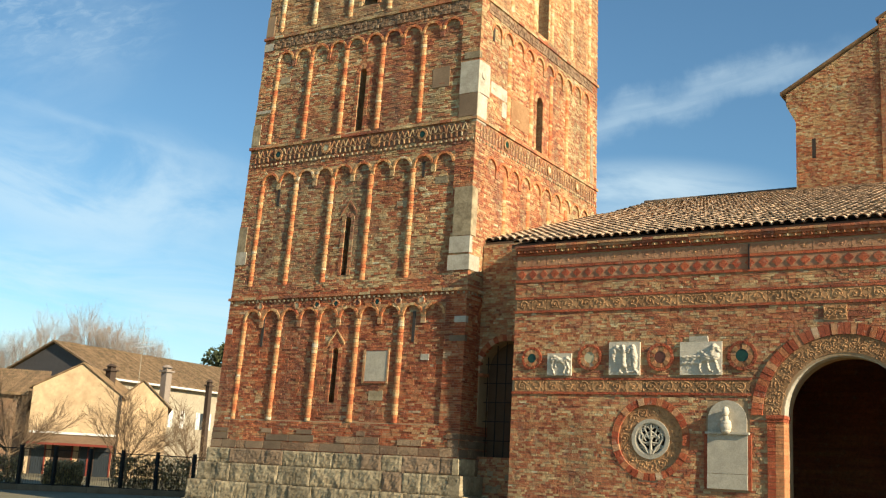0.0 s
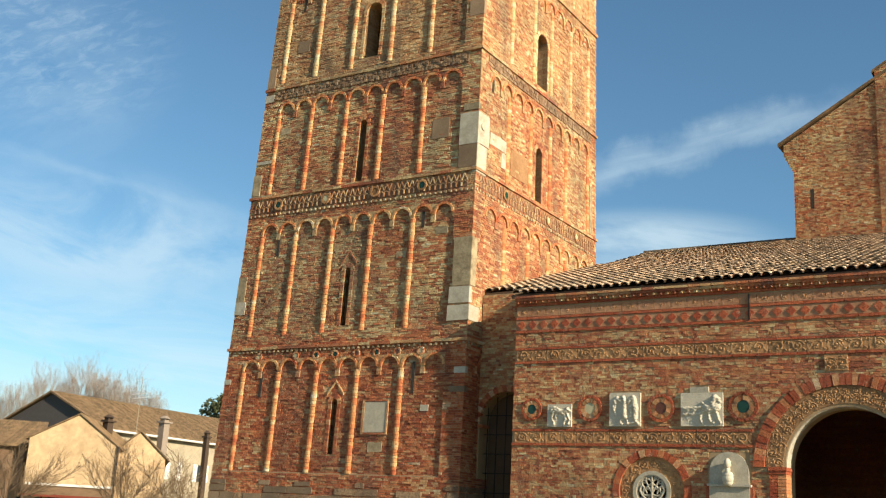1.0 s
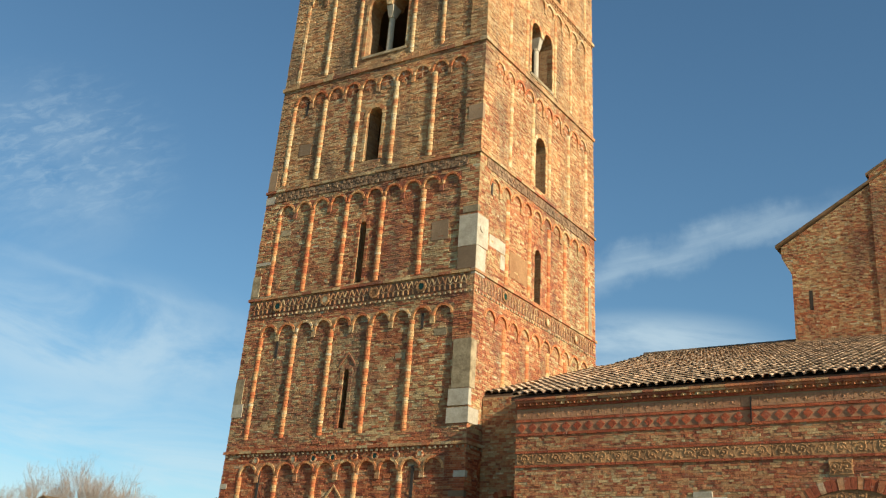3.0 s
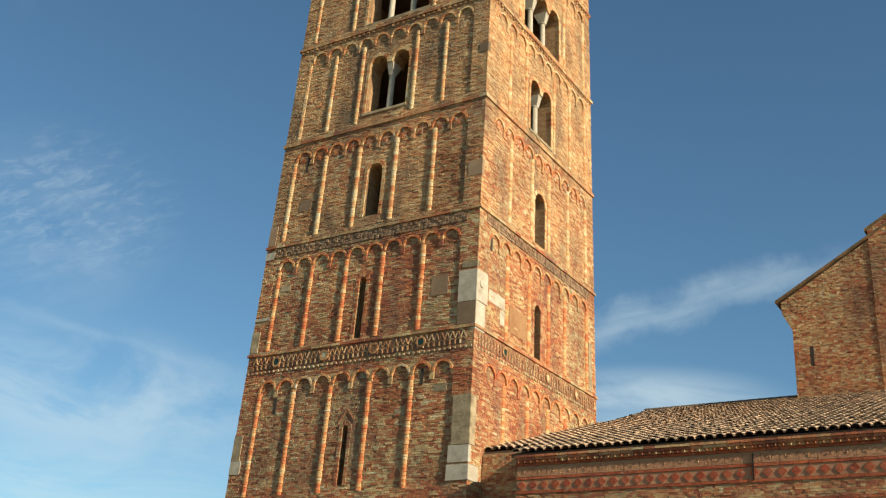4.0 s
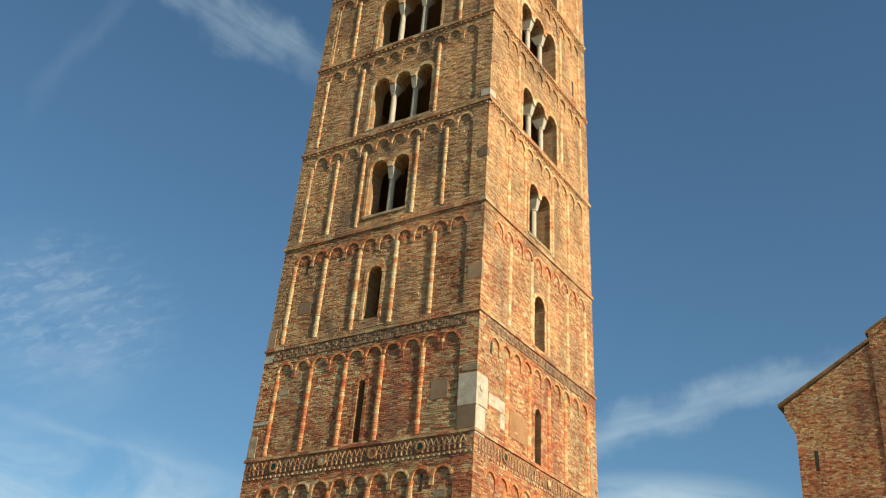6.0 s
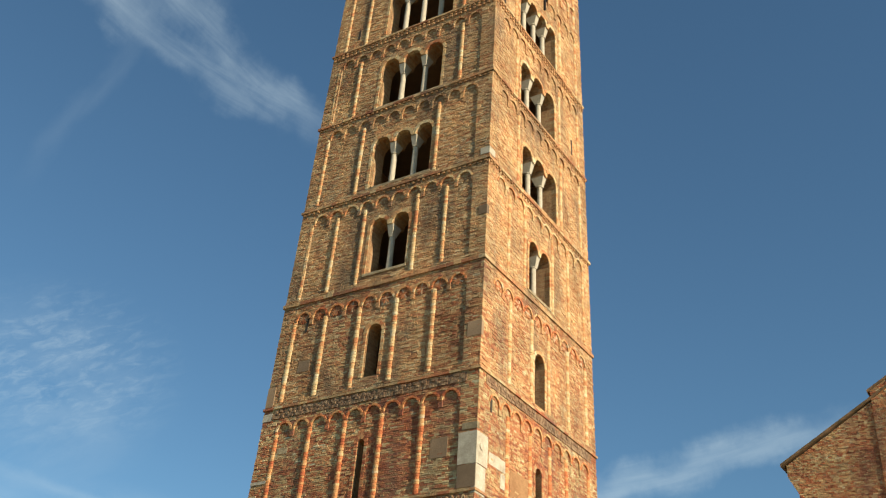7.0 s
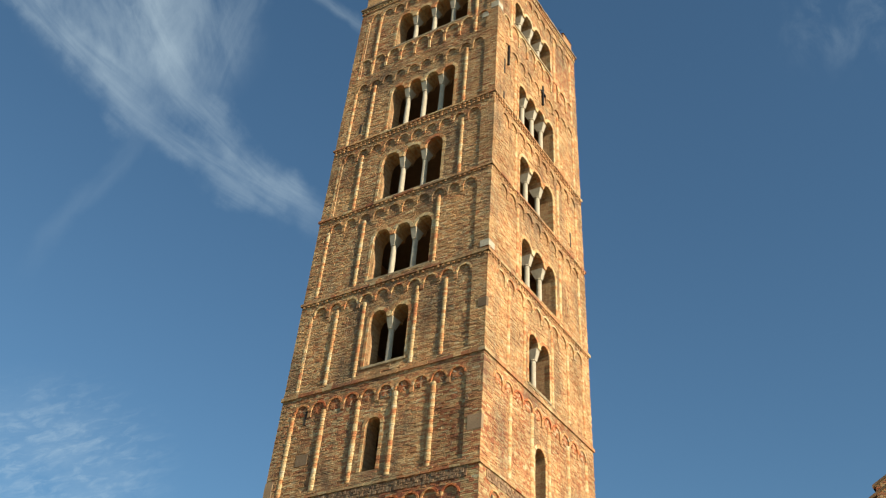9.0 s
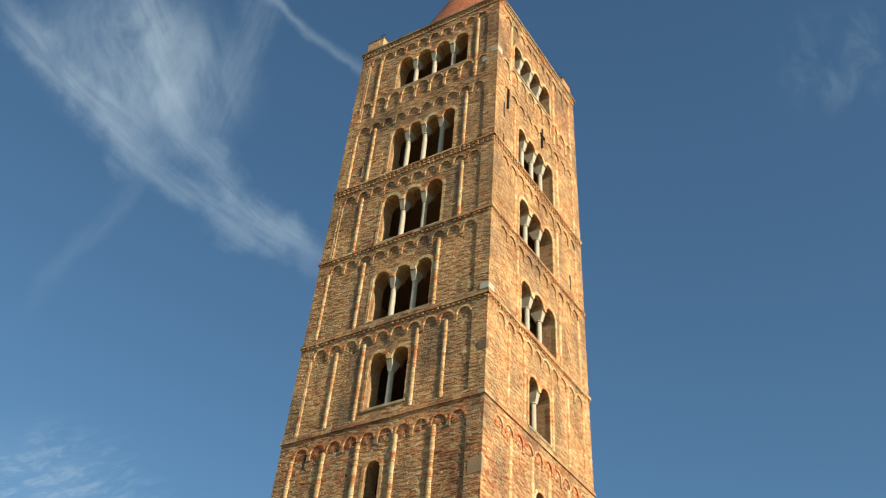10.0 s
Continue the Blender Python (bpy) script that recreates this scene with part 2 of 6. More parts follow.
# flat near-black, standing in for the shade inside openings
void_shade = plain("interior_shade", (0.05, 0.042, 0.035, 1), 0.95, 0.3)
iron = plain("iron", (0.03, 0.028, 0.027, 1), 0.6, 0.3, metal=0.6)
wood_dark = plain("dark_wood", (0.07, 0.045, 0.03, 1), 0.8, 0.4)
green_glaze = plain("green_glaze", (0.016, 0.055, 0.038, 1), 0.25, 0.4, 9, 30, 0.1)
cream_glaze = plain("cream_glaze", (0.55, 0.47, 0.28, 1), 0.3, 0.4, 9, 30, 0.1)
brown_glaze = plain("brown_glaze", (0.14, 0.05, 0.03, 1), 0.3, 0.4, 9, 30, 0.1)
spire_brick = brick_material("spire_brick", [(0.0, (0.26, 0.08, 0.036, 1)), (1.0, (0.38, 0.135, 0.062, 1))], 0.3)
tile_clay = plain("clay_tile", (0.50, 0.36, 0.24, 1), 0.9, 0.45, 0.8, 35, 0.5, (0.16, 0.11, 0.075, 1), pieces=0.45)
tile_far = plain("old_clay_tile", (0.27, 0.17, 0.095, 1), 0.9, 0.95, 2.4, 1.3, 0.8, (0.075, 0.060, 0.028, 1), pieces=0.25)
tile_ridge = plain("dark_ridge_tile", (0.13, 0.10, 0.075, 1), 0.9, 0.6, 1.5, 20, 0.5, pieces=0.3)
eaves_wood = plain("eaves_wood", (0.12, 0.072, 0.042, 1), 0.85, 0.5, 2.5)
plank_brown = plain("brown_planks", (0.20, 0.125, 0.07, 1), 0.85, 0.5, 2.5)
plaster_cream = plain("cream_plaster", (0.55, 0.40, 0.235, 1), 0.9, 0.62, 0.9, 3.0, 0.2, (0.36, 0.235, 0.125, 1))
plaster_grey = plain("grey_plaster", (0.40, 0.335, 0.235, 1), 0.9, 0.5, 0.7, 5, 0.2)
slate_boards = plain("dark_boards", (0.09, 0.08, 0.075, 1), 0.8, 0.3)
awning_red = plain("red_canvas", (0.19, 0.040, 0.025, 1), 0.9, 0.3)
white_paint = plain("white_paint", (0.7, 0.68, 0.62, 1), 0.6, 0.15)
window_dark = plain("dark_glass", (0.03, 0.035, 0.04, 1), 0.15, 0.2, bump=0.02)
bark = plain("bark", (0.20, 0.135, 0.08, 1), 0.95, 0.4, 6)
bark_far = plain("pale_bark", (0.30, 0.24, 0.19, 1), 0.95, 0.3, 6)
hedge_mat = plain("hedge_leaves", (0.40, 0.29, 0.13, 1), 0.85, 0.6, 2.0, 9, 0.3, (0.19, 0.15, 0.06, 1), pieces=0.5)
pine_mat = plain("dark_foliage", (0.07, 0.08, 0.032, 1), 0.8, 0.5, 2.0, 9, 0.3, (0.02, 0.03, 0.012, 1), pieces=0.4)
grass_mat = plain("winter_lawn", (0.22, 0.18, 0.11, 1), 0.95, 0.6, 0.4, 14, 0.6, (0.11, 0.11, 0.05, 1))
paving = plain("paving", (0.28, 0.24, 0.18, 1), 0.9, 0.5, 0.7, 10, 0.4)


def coursed_wall(name, one, two, joint):
    """Old brick in courses, for walls that are seen only in part."""
    m = Mat(name, 0.95)
    sep = m.n.new("ShaderNodeSeparateXYZ")
    m.l.new(m.pos.outputs["Position"], sep.inputs[0])
    comb = m.n.new("ShaderNodeCombineXYZ")
    m.put(m.math("ADD", sep.outputs[0], sep.outputs[1]), comb.inputs[0])
    m.put(sep.outputs[2], comb.inputs[1])
    b = m.n.new("ShaderNodeTexBrick")
    m.l.new(comb.outputs[0], b.inputs["Vector"])
    b.inputs["Color1"].default_value, b.inputs["Color2"].default_value, b.inputs["Mortar"].default_value = one, two, joint
    b.inputs["Scale"].default_value, b.inputs["Brick Width"].default_value, b.inputs["Row Height"].default_value = 1.0, 0.24, 0.068
    b.inputs["Mortar Size"].default_value = 0.008
    col = m.mix(0.7, b.outputs["Color"], m.ramp(m.noise(11, 5, 0.7), [(0.3, (0.45, 0.43, 0.4, 1)), (0.7, (1.35, 1.3, 1.25, 1))]), "MULTIPLY")
    return m.done(col, m.noise(40, 4, 0.7), 0.6, 0.012)


old_wall = coursed_wall("coursed_brick", (0.34, 0.17, 0.08, 1), (0.46, 0.30, 0.15, 1), (0.36, 0.26, 0.16, 1))


# ---- mesh helpers ----
def mesh_part(name, verts, faces, material, parent=None, label="", smooth=False):
    me = bpy.data.meshes.new(name)
    me.from_pydata([tuple(v) for v in verts], [], [tuple(q) for q in faces])
    me.materials.append(material)
    if smooth:
        me.polygons.foreach_set("use_smooth", [True] * len(me.polygons))
    me.update()
    ob = new(name, me)
    if parent is not None:
        ob.parent = parent
        ob.matrix_parent_inverse = parent.matrix_basis.inverted()
    if label:
        ob["label"] = label
    return ob


def part(name, bm, material, parent=None, label="", smooth=False):
    me = bpy.data.meshes.new(name)
    bmesh.ops.recalc_face_normals(bm, faces=bm.faces)
    bm.to_mesh(me)
    bm.free()
    me.materials.append(material)
    if smooth:
        me.polygons.foreach_set("use_smooth", [True] * len(me.polygons))
    ob = new(name, me)
    if parent is not None:
        ob.parent = parent
        ob.matrix_parent_inverse = parent.matrix_basis.inverted()
    if label:
        ob["label"] = label
    return ob


def base_empty(name, at, label, category, group="", kind=""):
    ob = new(name)
    ob.matrix_basis = Matrix.Translation(at)
    return tagged(ob, label, category, group, kind)


class Lump:
    """Gathers simple solids into one mesh."""

    def __init__(self):
        self.v, self.f = [], []

    def add(self, verts, faces):
        k = len(self.v)
        self.v.extend(verts)
        self.f.extend([tuple(i + k for i in q) for q in faces])

    def box(self, x0, x1, y0, y1, z0, z1, jitter=0.0):
        r = (lambda: random.uniform(-jitter, jitter)) if jitter else (lambda: 0.0)
        vs = [(x + r(), y + r(), z + r()) for z in (z0, z1) for x, y in ((x0, y0), (x1, y0), (x1, y1), (x0, y1))]
        self.add(vs, [(0, 1, 5, 4), (1, 2, 6, 5), (2, 3, 7, 6), (3, 0, 4, 7), (4, 5, 6, 7), (3, 2, 1, 0)])

    def hexa(self, vs):
        """A box from its eight corners: four below, four above."""
        self.add(vs, [(0, 1, 5, 4), (1, 2, 6, 5), (2, 3, 7, 6), (3, 0, 4, 7), (4, 5, 6, 7), (3, 2, 1, 0)])

    def tube(self, a, b, ra, rb, n=8):
        a, b = Vector(a), Vector(b)
        q = (b - a).to_track_quat("Z", "Y").to_matrix()
        vs = []
        for c, r in ((a, ra), (b, rb)):
            for i in range(n):
                t = 2 * math.pi * i / n
                vs.append(tuple(c + q @ Vector((r * math.cos(t), r * math.sin(t), 0))))
        self.add(vs, [(i, (i + 1) % n, n + (i + 1) % n, n + i) for i in range(n)] + [tuple(range(n))[::-1], tuple(range(n, 2 * n))])

    def weld(self):
        """Joins touching solids into one and drops the faces between them."""
        keys, index, remap = {}, [], []
        for v in self.v:
            k = (round(v[0], 4), round(v[1], 4), round(v[2], 4))
            if k not in keys:
                keys[k] = len(index)
                index.append(v)
            remap.append(keys[k])
        seen = {}
        for q in self.f:
            r = tuple(dict.fromkeys(remap[i] for i in q))
            if len(r) > 2:
                seen.setdefault(frozenset(r), []).append(r)
        self.v, self.f = index, [g[0] for g in seen.values() if len(g) == 1]
        return self

    def part(self, name, material, parent=None, label="", smooth=False):
        return mesh_part(name, self.v, self.f, material, parent, label, smooth)


def stuff(ob, label="", category=""):
    return tagged(ob, label, category, "", "stuff")

# ---- ground ----
g = Lump()
g.add([(-900, -900, 0), (900, -900, 0), (900, 900, 0), (-900, 900, 0)], [(0, 1, 2, 3)])
tagged(g.part("ground", grass_mat), "flat winter lawn and earth round the abbey", "ground", "", "structure")

# ---- bell tower ----
tower = base_empty("bell_tower", (-4.4, 4.4, 0), "tall square Romanesque brick bell tower with arcaded storeys", "bell tower")
BASE = (-8.74, -0.02, 0.05, 8.77)          # left, right, front, back at the ground
LEAN_IN = (1.10 / 36, -0.42 / 36, 0.99 / 36, -0.54 / 36)


def sides(z):
    return [b + k * z for b, k in zip(BASE, LEAN_IN)]


def on_face(face, s, z, out):
    """World places from face (0 front, 1 side, 2 back, 3 far side), share of its width from -0.5 to 0.5, height and depth outwards."""
    s, z, out = np.asarray(s, float), np.asarray(z, float), np.asarray(out, float)
    xl, xr, y0, y1 = sides(z)
    if face == 0:
        x, y = (xl + xr) / 2 + s * (xr - xl), y0 - out
    elif face == 1:
        x, y = xr + out, (y0 + y1) / 2 + s * (y1 - y0)
    elif face == 2:
        x, y = (xl + xr) / 2 - s * (xr - xl), y1 + out
    else:
        x, y = xl - out, (y0 + y1) / 2 - s * (y1 - y0)
    return np.stack(np.broadcast_arrays(x, y, z), -1)


def width(face, z):
    xl, xr, y0, y1 = sides(z)
    return xr - xl if face in (0, 2) else y1 - y0


def face_box(lump, face, s0, s1, z0, z1, o0, o1):
    """A box on a face, between two shares, heights and depths."""
    vs = [tuple(on_face(face, s, z, o)) for z in (z0, z1) for s, o in ((s0, o1), (s1, o1), (s1, o0), (s0, o0))]
    lump.hexa(vs)


def face_strip(lump, face, ss, low, high, o0, o1):
    """A plate on a face, between a lower and an upper outline over the shares ss."""
    k = len(lump.v)
    n = len(ss)
    for z, o in ((low, o1), (high, o1), (low, o0), (high, o0)):
        lump.v.extend([tuple(p) for p in on_face(face, ss, z, np.full(n, o))])
    a, b, c, d = k, k + n, k + 2 * n, k + 3 * n
    for i in range(n - 1):
        lump.f.append((a + i, a + i + 1, b + i + 1, b + i))
        lump.f.append((c + i, d + i, d + i + 1, c + i + 1))
        lump.f.append((c + i, c + i + 1, a + i + 1, a + i))
        lump.f.append((b + i, b + i + 1, d + i + 1, d + i))
    lump.f.append((a, b, d, c))
    lump.f.append((a + n - 1, c + n - 1, d + n - 1, b + n - 1))


PIL = 0.425        # share at which the corner pilasters begin
REC = 0.040        # depth of the panels behind the pilasters

# storey: foot of the panel, top of the blind arches, top of the storey, bricks
STOREYS = [
    (2.85, 6.08, 6.62, brick_red),
    (6.85, 10.37, 11.30, brick_mixed),
    (11.40, 14.45, 15.05, brick_mixed),
    (15.22, 18.45, 18.95, brick_warm),
    (19.08, 22.44, 22.80, brick_tan),
    (22.98, 26.30, 26.68, brick_tan),
    (26.75, 29.84, 30.26, brick_tan),
    (30.34, 33.78, 34.20, brick_tan),
    (34.28, 38.26, 38.62, brick_warm),
]
LESENES = {
    0: [[-.420, -.258, -.090, .080, .256], [-.420, -.258, -.090, .080, .256], [-.420, -.255, -.087, .082, .262], [-.430, -.265, -.090, .092, .272],
        [-.435, -.287, -.135, .146, .292], [-.432, -.215, .215], [-.443, -.303, .314], [-.431, -.300, .308], [-.441, -.346, .353]],
    1: [[-.276, -.100, .064, .215, .420]] * 2 + [[-.276, -.100, .064, .209, .419], [-.274, -.091, .061, .242, .420],
        [-.302, -.159, .106, .265, .428], [-.233, .209, .425], [-.262, .205, .425], [-.280, .225, .430], [-.335, .205, .430]],
}
# windows: from, to, sill, top of the arches, lights
WINDOWS = {
    0: [(-.012, .012, 3.37, 4.94, 1), (-.013, .012, 7.04, 8.78, 1), (-.014, .018, 11.42, 13.42, 1), (-.037, .036, 15.52, 17.38, 1),
        (-.092, .112, 19.40, 21.58, 2), (-.142, .188, 23.06, 25.26, 3), (-.160, .207, 26.80, 29.10, 3), (-.168, .243, 30.46, 32.88, 4), (-.205, .292, 35.52, 37.44, 4)],
    1: [None, (-.040, -.010, 7.00, 8.60, 1), (-.055, -.002, 11.24, 13.19, 1), (-.063, .028, 15.05, 17.12, 1),
        (-.118, .079, 19.20, 21.24, 2), (-.192, .157, 22.94, 25.02, 3), (-.218, .149, 26.72, 28.86, 3), (-.237, .172, 30.42, 32.54, 4), (-.297, .155, 35.62, 37.20, 4)],
}
WINDOWS[2], WINDOWS[3] = WINDOWS[0], WINDOWS[1]      # the far faces are alike


def lights_of(win, w):
    """Each light of a window: its middle, half width (shares) and the height at which its arch springs."""
    a, b, sill, top, n = win
    gap = 0.0 if n == 1 else 0.19 / w
    half = ((b - a) - gap * (n - 1)) / n / 2
    return [(a + half + i * (2 * half + gap), half, top - half * w) for i in range(n)]


def opening_top(win, w, s):
    """The upper edge of the opening over share s, or None where the wall is whole."""
    a, b, sill, top, n = win
    if not a <= s <= b:
        return None
    best = None
    for mid, half, spring in lights_of(win, w):
        if abs(s - mid) <= half + 1e-9:
            return spring + math.sqrt(max(0.0, half * half - (s - mid) ** 2)) * w
        best = spring
    return best


def wall_panel(face, k, z0, z1, o0, o1):
    """The storey's wall, with its window cut through."""
    lump = Lump()
    win = WINDOWS[face][k] if face in WINDOWS else None
    if win is None:
        e = 0.115 / width(face, z0)
        face_strip(lump, face, np.array([-0.5 + e, 0.5 - e]), np.full(2, z0), np.full(2, z1), o0, o1)
        return lump
    a, b, sill, top, n = win
    w = width(face, (sill + top) / 2)
    e = 0.115 / width(face, z0)
    face_strip(lump, face, np.array([-0.5 + e, a]), np.full(2, z0), np.full(2, z1), o0, o1)
    face_strip(lump, face, np.array([b, 0.5 - e]), np.full(2, z0), np.full(2, z1), o0, o1)
    face_strip(lump, face, np.array([a, b]), np.full(2, z0), np.full(2, sill), o0, o1)
    grid = sorted({round(v, 6) for mid, half, sp in lights_of(win, w) for v in np.linspace(mid - half, mid + half, 13)})
    prof = np.array([opening_top(win, w, s) for s in grid])
    face_strip(lump, face, np.array(grid), prof, np.full(len(grid), z1), o0, o1)
    return lump


def brick_cells(face, k, z0, z1, rows):
    """Bricks of a face between two heights, in (s0, s1, z0, z1, depth, window-safe) cells."""
    foot, arch, head, mat = STOREYS[k]
    cells = []
    win = WINDOWS[face][k]
    z = z0
    while z < z1 - 0.03:
        h = random.uniform(0.054, 0.074)
        zc = z + h / 2
        w = width(face, zc)
        runs = []
        if zc < foot or zc > arch + 0.03:
            runs = [(-0.5, 0.5, 0.0)]
        else:
            runs = [(-0.5, -PIL, 0.0), (PIL, 0.5, 0.0)]
            inner = [(-PIL, PIL)]
            if win and win[2] - 0.04 < zc < win[3]:
                cut = []
                for mid, half, spring in lights_of(win, w):
                    hw = half if zc < spring else math.sqrt(max(0.0, (half * w) ** 2 - (zc - spring) ** 2)) / w
                    cut.append((mid - hw - 0.10 / w, mid + hw + 0.10 / w))
                if zc < max(sp for _, _, sp in lights_of(win, w)):
                    cut = [(win[0] - 0.10 / w, win[1] + 0.10 / w)]
                for c0, c1 in cut:
                    inner = [q for r0, r1 in inner for q in ((r0, min(r1, c0)), (max(r0, c1), r1)) if q[1] - q[0] > 0.004]
            runs += [(r0, r1, -REC) for r0, r1 in inner]
        for r0, r1, base in runs:
            s = r0
            while s < r1 - 0.003:
                ln = random.choice((0.12, 0.15, 0.20, 0.24, 0.26)) * random.uniform(0.88, 1.10)
                e = min(r1, s + ln / w)
                if r1 - e < 0.07 / w:
                    e = r1
                gap = 0.009 if k < 3 else 0.007
                cells.append((s, e - gap / w, z, z + h - gap, base))
                s = e
        z += h
    return cells


def bricks_mesh(face, cells):
    """All cells as proud, slightly uneven bricks."""
    c = np.array(cells)
    n = len(c)
    o = c[:, 4] + np.random.normal(0.0, 0.0055, n).clip(-0.010, 0.015)
    tilt = np.random.normal(0, 0.0022, (n, 4))
    chip = np.random.uniform(-0.003, 0.003, (n, 4, 2))
    w = width(face, c[:, 2])
    v = np.empty((n, 8, 3))
    for i, (a, b) in enumerate(((0, 2), (1, 2), (1, 3), (0, 3))):
        s = c[:, a] + chip[:, i, 0] / w
        z = c[:, b] + chip[:, i, 1]
        v[:, i] = on_face(face, s, z, o + tilt[:, i])
        v[:, 4 + i] = on_face(face, c[:, a], c[:, b], c[:, 4] - 0.03)
    quads = np.array([(0, 1, 2, 3), (4, 5, 1, 0), (5, 6, 2, 1), (6, 7, 3, 2), (7, 4, 0, 3)])
    f = (np.arange(n)[:, None, None] * 8 + quads[None]).reshape(-1, 4)
    return v.reshape(-1, 3), f


def fast_mesh(name, v, f, material, parent, label=""):
    me = bpy.data.meshes.new(name)
    me.vertices.add(len(v))
    me.vertices.foreach_set("co", np.asarray(v, np.float32).ravel())
    me.loops.add(f.size)
    me.loops.foreach_set("vertex_index", f.ravel().astype(np.int32))
    me.polygons.add(len(f))
    me.polygons.foreach_set("loop_start", np.arange(0, f.size, f.shape[1], dtype=np.int32))
    me.polygons.foreach_set("use_smooth", np.zeros(len(f), dtype=bool))
    me.materials.append(material)
    me.update(calc_edges=True)
    ob = new(name, me)
    ob.parent = parent
    ob.matrix_parent_inverse = parent.matrix_basis.inverted()
    if label:
        ob["label"] = label
    return ob


def lesene(face, s, z0, z1, r=0.115, base=-REC):
    """A half-round brick strip, in single courses."""
    lump = Lump()
    z = z0
    while z < z1 - 0.02:
        h = min(random.uniform(0.065, 0.12), z1 - z)
        rr = r * random.uniform(0.86, 1.08)
        w = width(face, z)
        ring = [(-math.cos(math.pi * i / 6) * rr, math.sin(math.pi * i / 6) * rr * 0.62) for i in range(7)]
        vs = []
        for zz in (z, z + h - 0.008):
            vs += [tuple(on_face(face, s + a / w, zz, base + b)) for a, b in ring]
        lump.add(vs, [(i, i + 1, i + 8, i + 7) for i in range(6)] + [tuple(range(7)), tuple(range(13, 6, -1))])
        z += h
    return lump


def arch_table(face, k, n=10):
    """The row of blind arches: a plate scalloped below, and a raised ring round each arch."""
    foot, top, head, mat = STOREYS[k]
    w = width(face, top)
    pitch = 2 * PIL / n
    half = pitch * 0.40
    rise = half * w
    ss, low = [], []
    drop = 0.16
    for i in range(n):
        mid = -PIL + pitch * (i + 0.5)
        left = mid - pitch / 2
        ss += [left, mid - half - 1e-5]
        low += [top - rise - drop * (1.4 if i % 2 else 0.6)] * 2
        for t in np.linspace(0, math.pi, 9):
            ss.append(mid - half * math.cos(t))
            low.append(top - rise + rise * math.sin(t))
        ss.append(mid + half + 1e-5)
        low.append(top - rise - drop * (0.6 if i % 2 else 1.4))
    ss.append(PIL)
    low.append(top - rise - drop)
    plate = Lump()
    face_strip(plate, face, np.array(ss), np.array(low), np.full(len(ss), top + 0.045), -REC - 0.02, -0.006)
    rings = Lump()
    for i in range(n):
        mid = -PIL + pitch * (i + 0.5)
        cuts = np.linspace(0, math.pi, 8)
        for t0, t1 in zip(cuts[:-1], cuts[1:]):
            t1 -= 0.04
            vs = []
            for t, grow in ((t0, 0.97), (t1, 0.97), (t1, 1.22), (t0, 1.22)):
                vs.append((mid - half * grow * math.cos(t), top - rise + rise * grow * math.sin(t)))
            lo = [tuple(on_face(face, s, z, -0.03)) for s, z in vs]
            hi = [tuple(on_face(face, s, z, 0.018 + random.uniform(-.006, .006))) for s, z in vs]
            rings.hexa(lo + hi)
        # hanging corbel between the arches
        s = mid + pitch / 2
        if i < n - 1:
            c = 0.05 / w
            z1 = top - rise
            lo = [tuple(on_face(face, s + a, z1 - drop * 1.2, o)) for a, o in ((-c * .4, -.06), (c * .4, -.06), (c * .4, -.1), (-c * .4, -.1))]
            hi = [tuple(on_face(face, s + a, z1 + 0.05, o)) for a, o in ((-c, .026), (c, .026), (c, -.1), (-c, -.1))]
            rings.hexa(lo + hi)
    return plate, rings


def dentils(face, z, pitch=0.17, size=0.07, depth=0.05):
    lump = Lump()
    w = width(face, z)
    n = int(w / pitch)
    for i in range(n):
        s = -0.5 + (i + 0.5) / n
        d = size / 2 / w
        face_box(lump, face, s - d, s + d, z, z + size * random.uniform(0.85, 1.1), -0.02, depth * random.uniform(0.7, 1.1))
    return lump


def string(face, z0, z1, out):
    """A projecting course in separate pieces."""
    lump = Lump()
    w = width(face, z0)
    s = -0.5
    while s < 0.5 - 1e-4:
        e = min(0.5, s + random.uniform(0.22, 0.42) / w)
        if 0.5 - e < 0.1 / w:
            e = 0.5
        ex = out / w
        face_box(lump, face, s - (ex if s == -0.5 else 0), e - 0.008 / w + (ex if e == 0.5 else 0), z0, z1 + random.uniform(-.006, .006), -0.05, out + random.uniform(-.006, .006))
        s = e
    return lump


